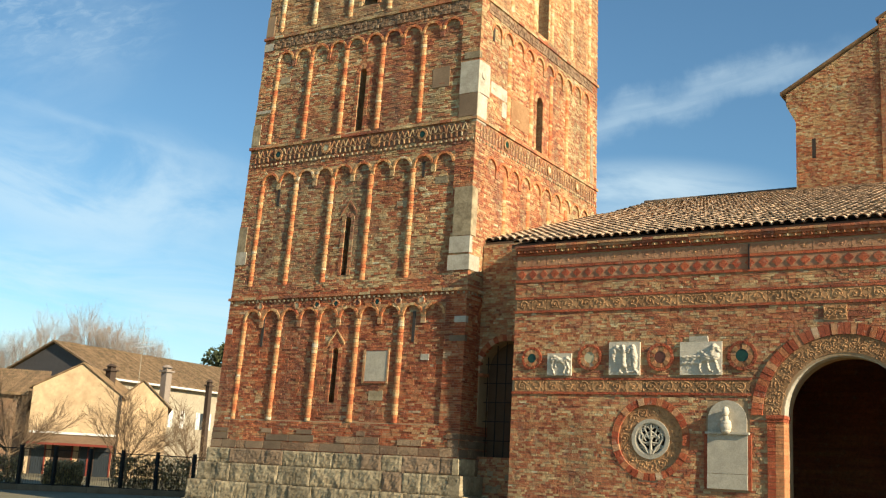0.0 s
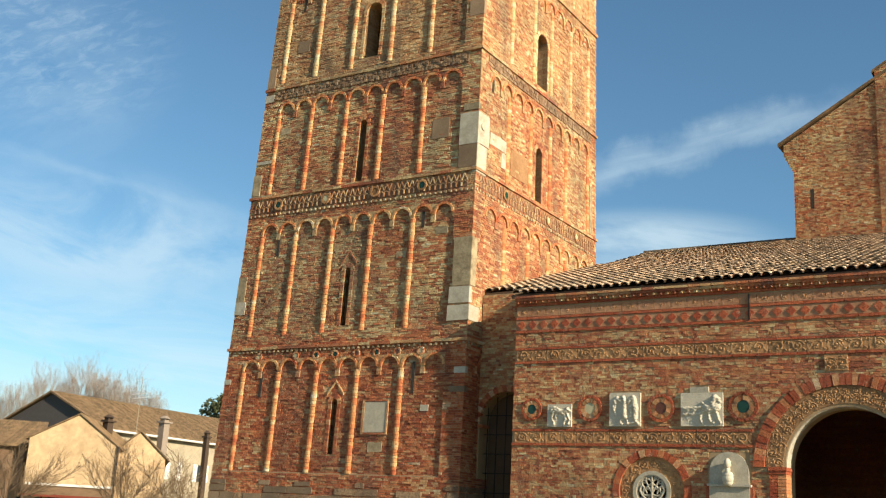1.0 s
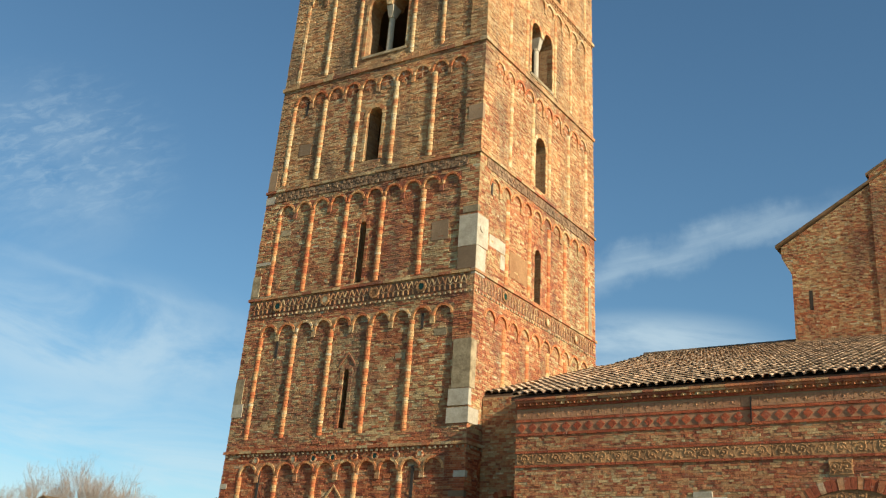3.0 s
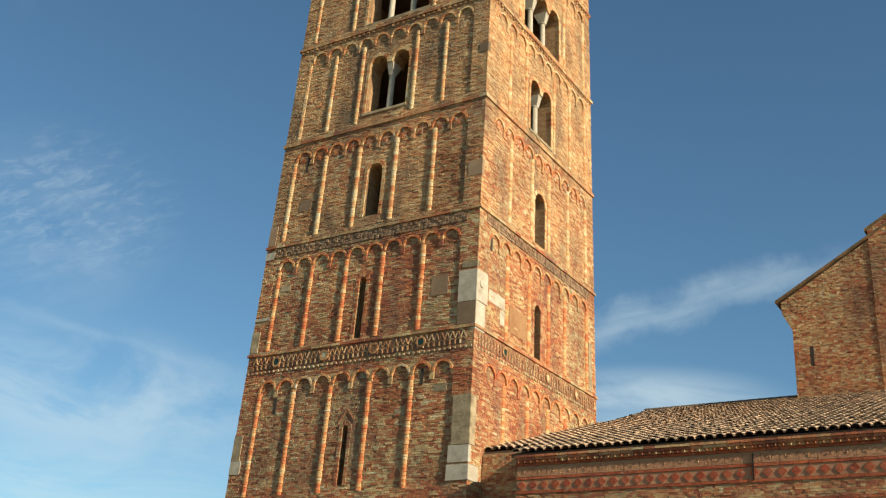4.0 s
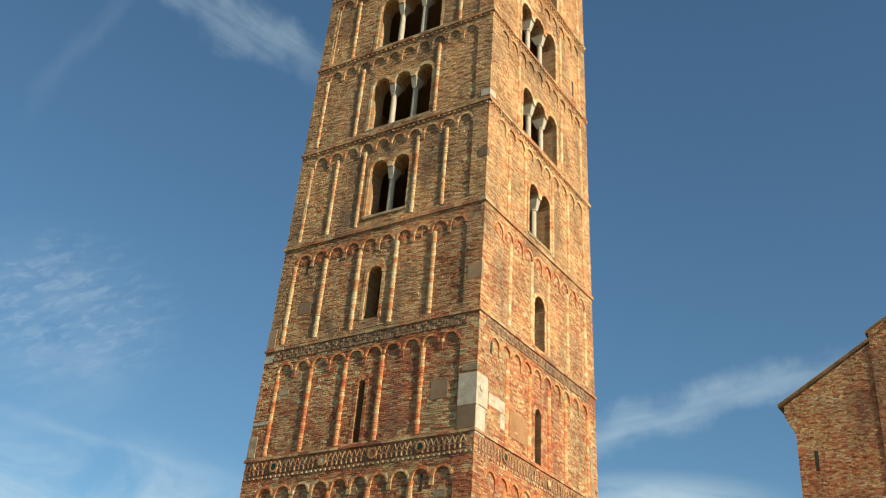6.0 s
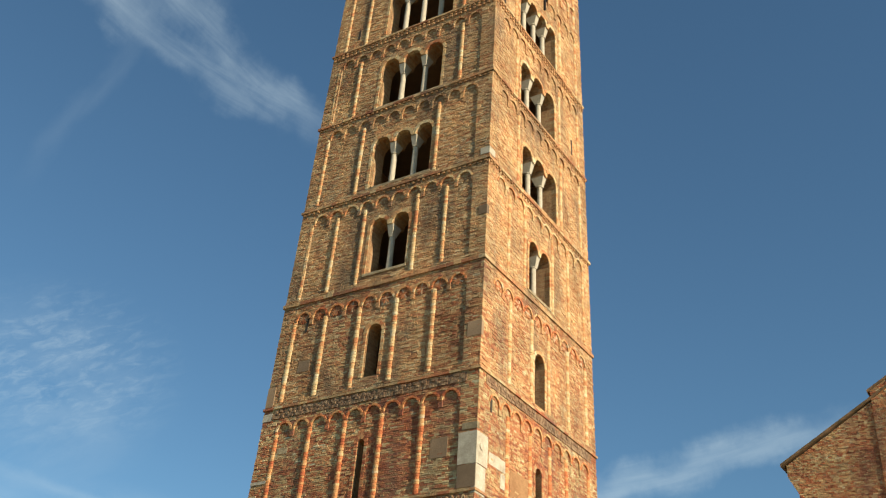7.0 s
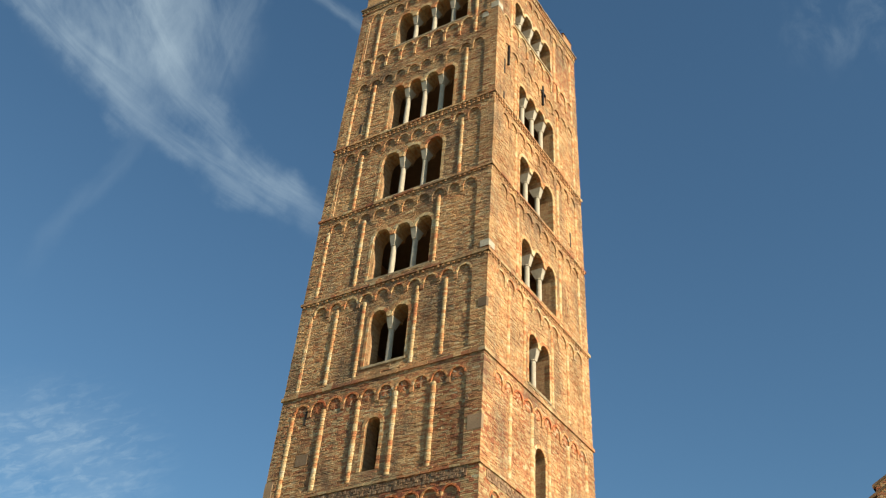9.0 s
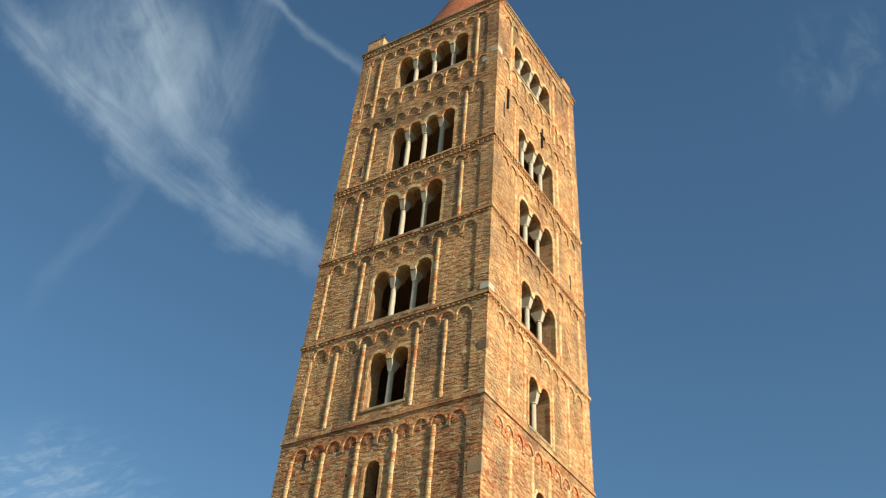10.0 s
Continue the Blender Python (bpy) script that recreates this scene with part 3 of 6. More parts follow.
def column_window(face, k, parent):
    """Colonnettes, bracket capitals, arch rings and sill of a window."""
    win = WINDOWS[face][k]
    if not win:
        return
    a, b, sill, top, n = win
    zm = (sill + top) / 2
    w = width(face, zm)
    lights = lights_of(win, w)
    body = Lump()
    for mid, half, spring in lights:
        m = max(7, int(half * w * 14))
        cuts = np.linspace(0, math.pi, m)
        for t0, t1 in zip(cuts[:-1], cuts[1:]):
            t1 -= 0.05
            vs = []
            for t, r in ((t0, half * w), (t1, half * w), (t1, half * w + 0.13), (t0, half * w + 0.13)):
                vs.append((mid - r / w * math.cos(t), spring + r * math.sin(t)))
            body.hexa([tuple(on_face(face, s, z, -REC - 0.14)) for s, z in vs] + [tuple(on_face(face, s, z, -REC + random.uniform(.012, .028))) for s, z in vs])
    z = sill
    while z < min(sp for _, _, sp in lights) - 0.02:       # brick jambs
        h = random.uniform(0.065, 0.085)
        for s, d in ((a, -1), (b, 1)):
            s1 = s + d * random.choice((0.11, 0.11, 0.12)) / w
            face_box(body, face, min(s, s1), max(s, s1), z, z + h - 0.009, -REC - 0.2, -REC + random.uniform(.004, .02))
        z += h
    surround = body.part("window_surround", STOREYS[k][3] if k < 3 else strip_tan, parent)
    stuff(surround)
    sl = Lump()
    if n == 1:
        face_box(sl, face, a, b, sill - 0.05, sill + 0.004, -REC - 0.4, -REC - 0.02)
    else:
        face_box(sl, face, a - 0.06 / w, b + 0.06 / w, sill - 0.09, sill + 0.004, -REC - 0.4, -REC + 0.035)
    sl.part("sill", stone_grey, surround)
    for (m0, h0, s0), (m1, h1, s1) in zip(lights[:-1], lights[1:]):
        s = (m0 + h0 + m1 - h1) / 2
        post = Lump()
        o = -REC - 0.24
        zt = min(s0, s1)
        cap = 0.42
        ring = [tuple(on_face(face, s, z, o)) for z in (sill, sill + 0.07, zt - cap - 0.02)]
        post.tube(ring[0], ring[1], 0.14, 0.125, 12)
        post.tube(ring[1], ring[2], 0.104, 0.096, 12)
        post.tube(ring[2], tuple(on_face(face, s, zt - cap + 0.03, o)), 0.125, 0.125, 12)
        post.part("colonnette", marble_shade, surround, smooth=False)
        capl = Lump()
        ca, cb = 0.080 / w, 0.125 / w
        lo = [tuple(on_face(face, s + q, zt - cap, o + r)) for q, r in ((-ca, .11), (ca, .11), (ca, -.11), (-ca, -.11))]
        hi = [tuple(on_face(face, s + q, zt + 0.01, o + r)) for q, r in ((-cb, .21), (cb, .21), (cb, -.30), (-cb, -.30))]
        capl.hexa(lo + hi)
        capl.part("capital", marble_shade, surround)


loose_bricks = []
for k, (foot, arch, head, mat) in enumerate(STOREYS):
    z0 = 0.0 if k == 0 else STOREYS[k - 1][2]
    for face in range(4):
        wall = wall_panel(face, k, z0, head, -0.72, -REC - 0.012).part("wall", old_wall, tower)
        if face > 1:
            continue
        # pilasters and the band over the arches
        core = Lump()
        e = 0.015
        for s0, s1 in ((-0.5, -PIL), (PIL, 0.5)):
            x = e / width(face, foot)
            face_box(core, face, s0 + (x if s0 == -0.5 else 0), s1 - (x if s1 == 0.5 else 0), max(z0, foot), arch + 0.06, -REC - 0.02, -e)
        x = e / width(face, arch)
        face_box(core, face, -0.5 + x, 0.5 - x, arch + 0.06, head, -REC - 0.02, -e)
        if z0 < foot:
            face_box(core, face, -0.5 + x, 0.5 - x, z0, foot, -REC - 0.02, -e)
        core.part("pilaster_core", mortar, wall)
        plate, rings = arch_table(face, k)
        plate.part("arch_frieze", mat, wall)
        stuff(rings.part("arch_ring", strip_red if k < 4 else strip_tan if k < 5 else brick_tan, wall))
        for s in LESENES[face][k]:
            stuff(lesene(face, s, foot, arch - 2 * PIL * 0.04 * width(face, arch) - 0.05, 0.100 if k < 4 else 0.086).part("lesene", strip_red if k < 3 else strip_tan, wall))
        column_window(face, k, wall)
        cells = brick_cells(face, k, max(z0, 2.0), head, 0)
        if face == 0 and k == 0:
            near = [q for q in cells if q[0] > 0.26 and 2.9 < q[2] < 4.6]
            near = near[:300]
            chosen = set(near)
            cells = [q for q in cells if q not in chosen]
            loose_bricks.append((face, near, mat, wall))
        stuff(fast_mesh("brickwork", *bricks_mesh(face, cells), mat, wall))
for face in (0, 1):
    stuff(dentils(face, 6.33, 0.17, 0.06, 0.04).part("dentil_course", stone_grey, tower))
    stuff(dentils(face, 10.68, 0.17, 0.06, 0.04).part("dentil_course", stone_grey, tower))
    stuff(dentils(face, 22.62, 0.2, 0.08).part("dentil_course", ornament, tower))
    stuff(dentils(face, 26.50, 0.2, 0.08).part("dentil_course", ornament, tower))
    stuff(dentils(face, 30.06, 0.2, 0.09).part("dentil_course", ornament, tower))
    stuff(dentils(face, 30.20, 0.2, 0.09).part("dentil_course", ornament, tower))
    for z0, z1, o in ((6.42, 6.50, 0.05), (11.26, 11.34, 0.05), (14.98, 15.06, 0.05), (18.80, 18.92, 0.05), (22.72, 22.82, 0.06), (26.60, 26.70, 0.06), (30.30, 30.37, 0.06)):
        stuff(string(face, z0, z1, o).part("string_course", brick_mixed if z0 < 18 else brick_warm, tower))
# floors inside, so that the openings look into the dark
for z in (6.5, 11, 15, 19, 22.7, 26.6, 30.2, 34.2, 38.55):
    xl, xr, y0, y1 = sides(z)
    fl = Lump()
    fl.box(xl + 0.7, xr - 0.7, y0 + 0.7, y1 - 0.7, z - 0.12, z)
    fl.part("floor_slab", plank_brown, tower)

# cornice, corner blocks and spire
for face in range(4):
    stuff(string(face, 38.58, 38.66, 0.035).part("cornice", brick_warm, tower))
    stuff(dentils(face, 38.67, 0.17, 0.085, 0.05).part("dentil_course", strip_tan, tower))
    stuff(string(face, 38.76, 38.84, 0.06).part("cornice", brick_warm, tower))
    stuff(string(face, 38.85, 38.95, 0.10).part("cornice", stone_brown, tower))
xl, xr, y0, y1 = sides(38.9)
slab = Lump()
slab.box(xl - .04, xr + .04, y0 - .04, y1 + .04, 38.80, 38.93)
slab.part("roof_slab", brick_tan, tower)
for x, y in ((xl + 0.5, y0 + 0.5), (xr - 0.5, y1 - 0.5), (xl + 0.5, y1 - 0.5)):
    b = Lump()
    b.box(x - .42, x + .42, y - .42, y + .42, 38.93, 39.75)
    b.add([(x - .45, y - .45, 39.75), (x + .45, y - .45, 39.75), (x + .45, y + .45, 39.75), (x - .45, y + .45, 39.75), (x, y, 40.2)],
          [(0, 1, 4), (1, 2, 4), (2, 3, 4), (3, 0, 4), (3, 2, 1, 0)])
    block = b.part("corner_block", brick_warm, tower)
    c = Lump()
    c.tube((x, y, 40.15), (x, y, 40.75), 0.018, 0.014, 6)
    c.tube((x - .14, y, 40.55), (x + .14, y, 40.55), 0.014, 0.014, 6)
    c.part("iron_cross", iron, block)
sp = Lump()
cx, cy = (xl + xr) / 2, (y0 + y1) / 2
n = 40
prev, zz, rings_n = None, 38.93, 44
for i in range(rings_n):
    r0, r1 = 3.28 * (1 - i / rings_n), 3.28 * (1 - (i + 1) / rings_n)
    za, zb = 38.93 + 8.2 * i / rings_n, 38.93 + 8.2 * (i + 1) / rings_n
    sp.tube((cx, cy, za), (cx, cy, zb), r0, r1 + 0.012, n)
sp.part("conical_spire", spire_brick, tower)

# plinth: courses of large stone blocks, stepping out towards the ground
BLOCK_ROWS = [(0.0, 0.50, 0.46), (0.50, 1.05, 0.40), (1.05, 1.57, 0.22), (1.57, 2.00, 0.07)]


def rough_block(face, s0, s1, z0, z1, out):
    """A weathered stone: a grid on its face, uneven and worn off towards the edges."""
    lump = Lump()
    w = width(face, z0)
    nu, nv = max(4, int((s1 - s0) * w / .05)), 11
    for j in range(nv):
        for i in range(nu):
            u, v = i / (nu - 1), j / (nv - 1)
            du, dv = min(u, 1 - u) * (s1 - s0) * w, min(v, 1 - v) * (z1 - z0)
            worn = 0.014 * max(0, 1 - min(du, dv) / .05) ** 2
            p = Vector(((s0 + u * (s1 - s0)) * w * 4.0 + face * 9, out * 30, (z0 + v * (z1 - z0)) * 4.0))
            o = out - worn + .022 * noise.noise(p) + .016 * noise.noise(p * 3.1) + .010 * noise.noise(p * 8.0)
            lump.v.append(tuple(on_face(face, s0 + u * (s1 - s0) + (.006 / w) * noise.noise(p * 2) * (0 < u < 1), z0 + v * (z1 - z0), o)))
    f = [(j * nu + i, j * nu + i + 1, (j + 1) * nu + i + 1, (j + 1) * nu + i) for j in range(nv - 1) for i in range(nu - 1)]
    k = len(lump.v)
    rim = [i for i in range(nu)] + [j * nu + nu - 1 for j in range(1, nv)] + [(nv - 1) * nu + i for i in range(nu - 2, -1, -1)] + [j * nu for j in range(nv - 2, 0, -1)]
    shares = [(s0 + (i % nu) / (nu - 1) * (s1 - s0), z0 + (i // nu) / (nv - 1) * (z1 - z0)) for i in rim]
    lump.v.extend([tuple(on_face(face, a, z, -0.12)) for a, z in shares])
    n = len(rim)
    f += [(rim[(q + 1) % n], rim[q], k + q, k + (q + 1) % n) for q in range(n)]
    lump.f = f
    return lump


for face in (0, 1):
    for z0, z1, out in BLOCK_ROWS:
        w = width(face, z0)
        s = -0.5 - out / w
        end = 0.5 + (out / w if face == 0 else -0.02)
        while s < end - 1e-4:
            e = min(end, s + random.uniform(0.5, 1.45) / w)
            if end - e < 0.3 / w:
                e = end
            b = rough_block(face, s, e - 0.012 / w, z0 + 0.005, z1 - 0.006 + random.uniform(-.012, .004), out + random.uniform(-0.02, 0.02))
            b.part("plinth_block", stone_grey if random.random() < (0.85 if z1 < 1.6 else 0.5) else stone_brown, tower)
            s = e
    # mixed course of stone and brick over the plinth
    w = width(face, 2.3)
    for z0, z1, share in ((2.02, 2.25, 0.95), (2.27, 2.46, 0.80), (2.48, 2.62, 0.40)):
        s = -0.5
        while s < 0.5 - 1e-4:
            e = min(0.5, s + random.uniform(0.30, 0.95) / w)
            if 0.5 - e < 0.2 / w:
                e = 0.5
            if random.random() < share:
                b = Lump()
                face_box(b, face, s, e - 0.022 / w, z0, z1 - random.uniform(.0, .035), -0.1, random.uniform(.012, .022))
                b.part("facing_stone", random.choice((brick_brown, brick_brown, stone_brown)), tower)
            s = e

# single white and grey stones let into the corners and panels: face, shares, heights, depth, stone
STONES = [
    (0, .428, .502, 12.06, 13.02, 0.02, stone_white), (1, -.502, -.425, 12.08, 13.02, 0.02, stone_white),
    # this corner stone's front is brown, its shadow tone put into colour
    (0, .430, .501, 11.38, 12.04, 0.018, stone_brown), (1, -.501, -.436, 11.2, 12.05, 0.018, stone_white),
    (0, .433, .501, 7.94, 9.32, 0.02, stone_grey), (1, -.501, -.468, 7.94, 9.30, 0.02, stone_grey),
    (0, .424, .501, 7.46, 7.92, 0.02, stone_white), (0, .422, .503, 6.98, 7.40, 0.03, stone_white), (1, -.503, -.44, 6.98, 7.40, 0.03, stone_white),
    (0, -.501, -.452, 7.55, 7.95, 0.02, stone_white), (0, -.501, -.462, 7.95, 8.75, 0.02, stone_grey),
    (0, -.501, -.455, 14.60, 14.86, 0.02, stone_white), (0, -.501, -.462, 15.1, 15.8, 0.02, stone_brown),
    (0, -.500, -.425, 12.46, 12.56, 0.02, stone_white), (0, -.50, -.40, 11.28, 11.38, 0.03, stone_grey),
    (0, -.501, -.462, 11.4, 12.1, 0.02, stone_grey), (0, .44, .501, 13.1, 13.3, 0.015, stone_grey),
    (1, -.405, -.285, 12.30, 12.66, -REC + 0.012, stone_white), (1, -.32, -.285, 11.80, 12.25, -REC + 0.012, stone_white), (1, -.25, -.11, 11.75, 12.55, -REC + .010, ornament),
    (1, .43, .46, 11.4, 13.1, 0.015, stone_grey), (1, .44, .501, 9.7, 10.4, 0.015, stone_grey),
    (0, .458, .502, 22.95, 23.22, 0.018, stone_white), (1, -.502, -.452, 22.95, 23.22, 0.018, stone_white),
    (0, .462, .502, 20.5, 20.85, 0.015, stone_brown), (0, .44, .501, 16.1, 16.6, 0.012, stone_brown),
    (0, .40, .44, 34.9, 35.2, 0.01, stone_white), (0, .455, .502, 35.3, 35.62, 0.015, stone_white), (1, -.502, -.45, 35.3, 35.6, 0.015, stone_white),
    (0, .460, .501, 5.55, 5.72, 0.015, stone_white), (0, .445, .501, 5.05, 5.2, 0.015, stone_brown),
    (0, .15, .205, 3.45, 3.72, -REC + .012, stone_grey), (0, -.5, -.47, 5.4, 5.55, .012, stone_white), (0, .34, .37, 4.55, 4.72, -REC + .012, stone_white),
    (0, .31, .38, 12.4, 13.0, -REC + .010, stone_brown), (0, -.40, -.35, 13.4, 13.6, -REC + .010, stone_grey), (0, .02, .09, 18.0, 18.2, -REC + .010, stone_grey),
    (0, -.37, -.31, 16.2, 16.6, -REC + .010, stone_brown), (0, .2, .24, 8.9, 9.1, -REC + .010, stone_grey), (0, .35, .4, 9.5, 9.7, -REC + .010, stone_grey),
]
for face, s0, s1, z0, z1, o, stone in STONES:
    b = Lump()
    face_box(b, face, s0, s1, z0, z1, -0.12, o)
    b.part("stone_block", stone, tower)
# plaque with a brick frame on the first storey
b = Lump()
face_box(b, 0, .128, .213, 3.98, 4.82, -0.12, -REC + 0.02)
plaque = b.part("plaque", marble_shade, tower, "pale marble plaque")
fr = Lump()
for s0, s1, z0, z1 in ((.118, .127, 3.92, 4.88), (.214, .220, 3.92, 4.88), (.127, .214, 4.83, 4.88), (.127, .214, 3.92, 3.97)):
    face_box(fr, 0, s0, s1, z0, z1, -0.12, -REC + 0.032)
fr.part("plaque_frame", brick_red, plaque)
# carved roundel on the corner stone
b = Lump()
c0 = Vector(on_face(1, -.47, 12.62, 0.0))
b.tube(c0 + Vector((-.02, 0, 0)), c0 + Vector((.05, 0, 0)), 0.13, 0.11, 14)
b.part("roundel", stone_white, tower)
# putlog slits under the arches: solid dark boxes, their shade put into colour
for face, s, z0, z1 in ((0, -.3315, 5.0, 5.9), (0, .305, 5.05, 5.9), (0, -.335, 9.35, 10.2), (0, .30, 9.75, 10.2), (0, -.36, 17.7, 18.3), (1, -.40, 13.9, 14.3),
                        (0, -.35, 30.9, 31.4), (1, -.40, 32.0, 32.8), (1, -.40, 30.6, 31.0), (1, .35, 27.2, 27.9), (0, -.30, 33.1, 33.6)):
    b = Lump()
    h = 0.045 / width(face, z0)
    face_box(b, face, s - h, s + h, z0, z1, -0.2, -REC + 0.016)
    b.part("slit", void_shade, tower)
# iron anchor crosses beside the high windows
for s, z in ((.035, 33.55), (-.37, 33.2)):
    b = Lump()
    h = .035 / width(1, z)
    face_box(b, 1, s - h, s + h, z - .55, z + .55, -.06, .05)
    if s > 0:
        face_box(b, 1, s - h * 6, s + h * 6, z + .1, z + .17, -.06, .054)
    b.part("iron_anchor", iron, tower)
# gables over the two lowest slit windows
for z in (5.02, 8.86):
    b = Lump()
    for a0, a1, zz0, zz1 in ((-.034, 0, z, z + .36), (0, .034, z + .36, z)):
        lo = [tuple(on_face(0, q, h, d)) for q, h, d in ((a0, zz0, -.015), (a1, zz1, -.015), (a1, zz1, -.12), (a0, zz0, -.12))]
        hi = [tuple(on_face(0, q, h + .07, d)) for q, h, d in ((a0, zz0, -.015), (a1, zz1, -.015), (a1, zz1, -.12), (a0, zz0, -.12))]
        b.hexa(lo + hi)
    b.part("hood_mould", brick_mixed, tower)


def bowl(face, s, z, r, glaze, parent=None):
    """A glazed bowl let into the wall, in a ring of brick."""
    parent = parent or tower
    c0 = Vector(on_face(face, s, z, 0.03 if parent is not tower else 0.0))
    nrm = Vector((0, -1, 0)) if face == 0 else Vector((1, 0, 0))
    side = Vector((1, 0, 0)) if face == 0 else Vector((0, 1, 0))
    up = Vector((0, 0, 1))
    ring = Lump()
    n = 12
    for i in range(n):
        t0, t1 = 2 * math.pi * i / n, 2 * math.pi * (i + 0.9) / n
        q = [(t0, r), (t1, r), (t1, r * 1.6), (t0, r * 1.6)]
        lo = [tuple(c0 - nrm * .04 + (side * math.cos(t) + up * math.sin(t)) * k) for t, k in q]
        hi = [tuple(c0 + nrm * .03 + (side * math.cos(t) + up * math.sin(t)) * k) for t, k in q]
        ring.hexa(lo + hi)
    rg = ring.part("bowl_ring", brick_orange if parent is tower else ornament, parent)
    d = Lump()
    d.tube(c0 - nrm * .03, c0 + nrm * .012, r, r * .98, 16)
    d.tube(c0 + nrm * .012, c0 + nrm * .02, r * .98, r * .8, 16)
    d.part("glazed_bowl", glaze, rg)


for s, gl in ((-.352, cream_glaze), (-.185, cream_glaze), (-.096, green_glaze), (-.014, green_glaze), (.075, brown_glaze), (.157, green_glaze), (.24, brown_glaze), (.33, cream_glaze)):
    bowl(0, s, 6.20, 0.075, gl)

# lattice frieze of crossed terracotta bars, with bowls
for face in (0, 1):
    w = width(face, 11.0)
    # backing brick is darkened in colour for the shade between the bars
    back = Lump()
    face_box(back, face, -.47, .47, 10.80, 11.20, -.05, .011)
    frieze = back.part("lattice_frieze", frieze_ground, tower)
    bars, rng = Lump(), random.Random(70 + face)

    def bar(s0, z0, s1, z1, t):
        t, d = t / w, rng.uniform(.026, .040)
        lo = [tuple(on_face(face, s0 + q, z0, r)) for q, r in ((-t, d), (t, d), (t, 0), (-t, 0))]
        hi = [tuple(on_face(face, s1 + q, z1, r)) for q, r in ((-t, d), (t, d), (t, 0), (-t, 0))]
        bars.hexa(lo + hi)

    n = 44
    for i in range(n):
        s0, s1 = -.47 + .94 * i / n, -.47 + .94 * (i + 1) / n
        m = (s0 + s1) / 2 + rng.uniform(-.0012, .0012)
        if rng.random() > .06:                       # a few bars are broken away
            bar(s0, 10.99, m, 11.19, .015)
        if rng.random() > .06:
            bar(m, 11.19, s1, 10.99, .015)
        bar(s0, 10.81, s0, 10.92, .020)              # small arcade below the zigzag
        bar(s0, 10.92, m, 10.985, .017)
        bar(m, 10.985, s1, 10.92, .017)
    stuff(bars.part("lattice_bar", brick_warm, frieze))
    for s, gl in ((-.355, green_glaze), (-.13, cream_glaze), (.09, ornament), (.29, green_glaze)) if face == 0 else ((-.29, green_glaze), (.05, cream_glaze), (.3, cream_glaze)):
        bowl(face, s, 11.0, 0.105, gl, frieze)
# dark carved band under the fourth storey and rosettes in the arches of the fourth
for face in (0, 1):
    w = width(face, 14.8)
    b = Lump()
    n = 78
    for i in range(n):
        s0 = -.45 + .9 * i / n
        zz = 14.64
        for h in (.11, .09, .12):
            h *= random.uniform(.85, 1.1)
            face_box(b, face, s0, s0 + .9 / n - .012 / w, zz, zz + h - .012, -.03, random.uniform(.006, .034))
            zz += h
    stuff(b.part("carved_band", brick_brown, tower))
    b = Lump()
    pitch = 2 * PIL / 10
    w = width(face, 18.3)
    for i in range(10):
        mid = -PIL + pitch * (i + .5)
        zc = 18.45 - pitch * .40 * w + 0.06
        for j in range(6):
            t = math.pi * j / 6
            dx, dz = math.cos(t) * .2 / w, math.sin(t) * .2
            nx, nz = -math.sin(t) * .022 / w, math.cos(t) * .022
            q = [(mid - dx - nx, zc - dz - nz), (mid + dx - nx, zc + dz - nz), (mid + dx + nx, zc + dz + nz), (mid - dx + nx, zc - dz + nz)]
            b.hexa([tuple(on_face(face, s, z, -.11)) for s, z in q] + [tuple(on_face(face, s, z, -.012 - .002 * j)) for s, z in q])
    stuff(b.part("rosette", brick_orange, tower))
# blind arcade of nine arches on little shafts under the highest windows
for face in (0, 1):
    w = width(face, 35.0)
    b, shafts = Lump(), Lump()
    n = 9
    pitch = .90 / n
    half = pitch * .40
    ss, low = [], []
    for i in range(n):
        mid = -.45 + pitch * (i + .5)
        ss += [mid - pitch / 2, mid - half - 1e-5]
        low += [34.96, 34.96]
        for t in np.linspace(0, math.pi, 9):
            ss.append(mid - half * math.cos(t))
            low.append(35.04 + half * w * math.sin(t))
        ss.append(mid + half + 1e-5)
        low.append(34.96)
        cuts = np.linspace(0, math.pi, 8)
        for t0, t1 in zip(cuts[:-1], cuts[1:] - .04):
            vs = [(mid - half * g * math.cos(t), 35.04 + half * w * g * math.sin(t)) for t, g in ((t0, .98), (t1, .98), (t1, 1.17), (t0, 1.17))]
            shafts.hexa([tuple(on_face(face, q, z, -.03)) for q, z in vs] + [tuple(on_face(face, q, z, .022)) for q, z in vs])
        if i:
            q = mid - pitch / 2
            for z in np.arange(34.50, 34.94, .11):
                d = .055 / w * random.uniform(.85, 1.1)
                face_box(shafts, face, q - d, q + d, z, z + .1, -REC - .02, .012 + random.uniform(-.01, .006))
    ss.append(.45)
    low.append(34.96)
    face_strip(b, face, np.array(ss), np.array(low), np.full(len(ss), 35.42), -REC - .02, -.010)
    arcade = b.part("blind_arcade", brick_tan, tower)
    stuff(shafts.part("arcade_shaft", strip_tan, arcade))

# ---- porch of the church ----
PY = -0.60                      # front of the porch wall
PX0, PX1, PTOP = 1.82, 17.5, 7.16
DOOR = (9.66, 1.28, 3.20)       # middle, radius and springing of the portal
porch = base_empty("church_porch", (9.0, 3.0, 0), "brick church porch with carved terracotta friezes and marble reliefs", "church porch")


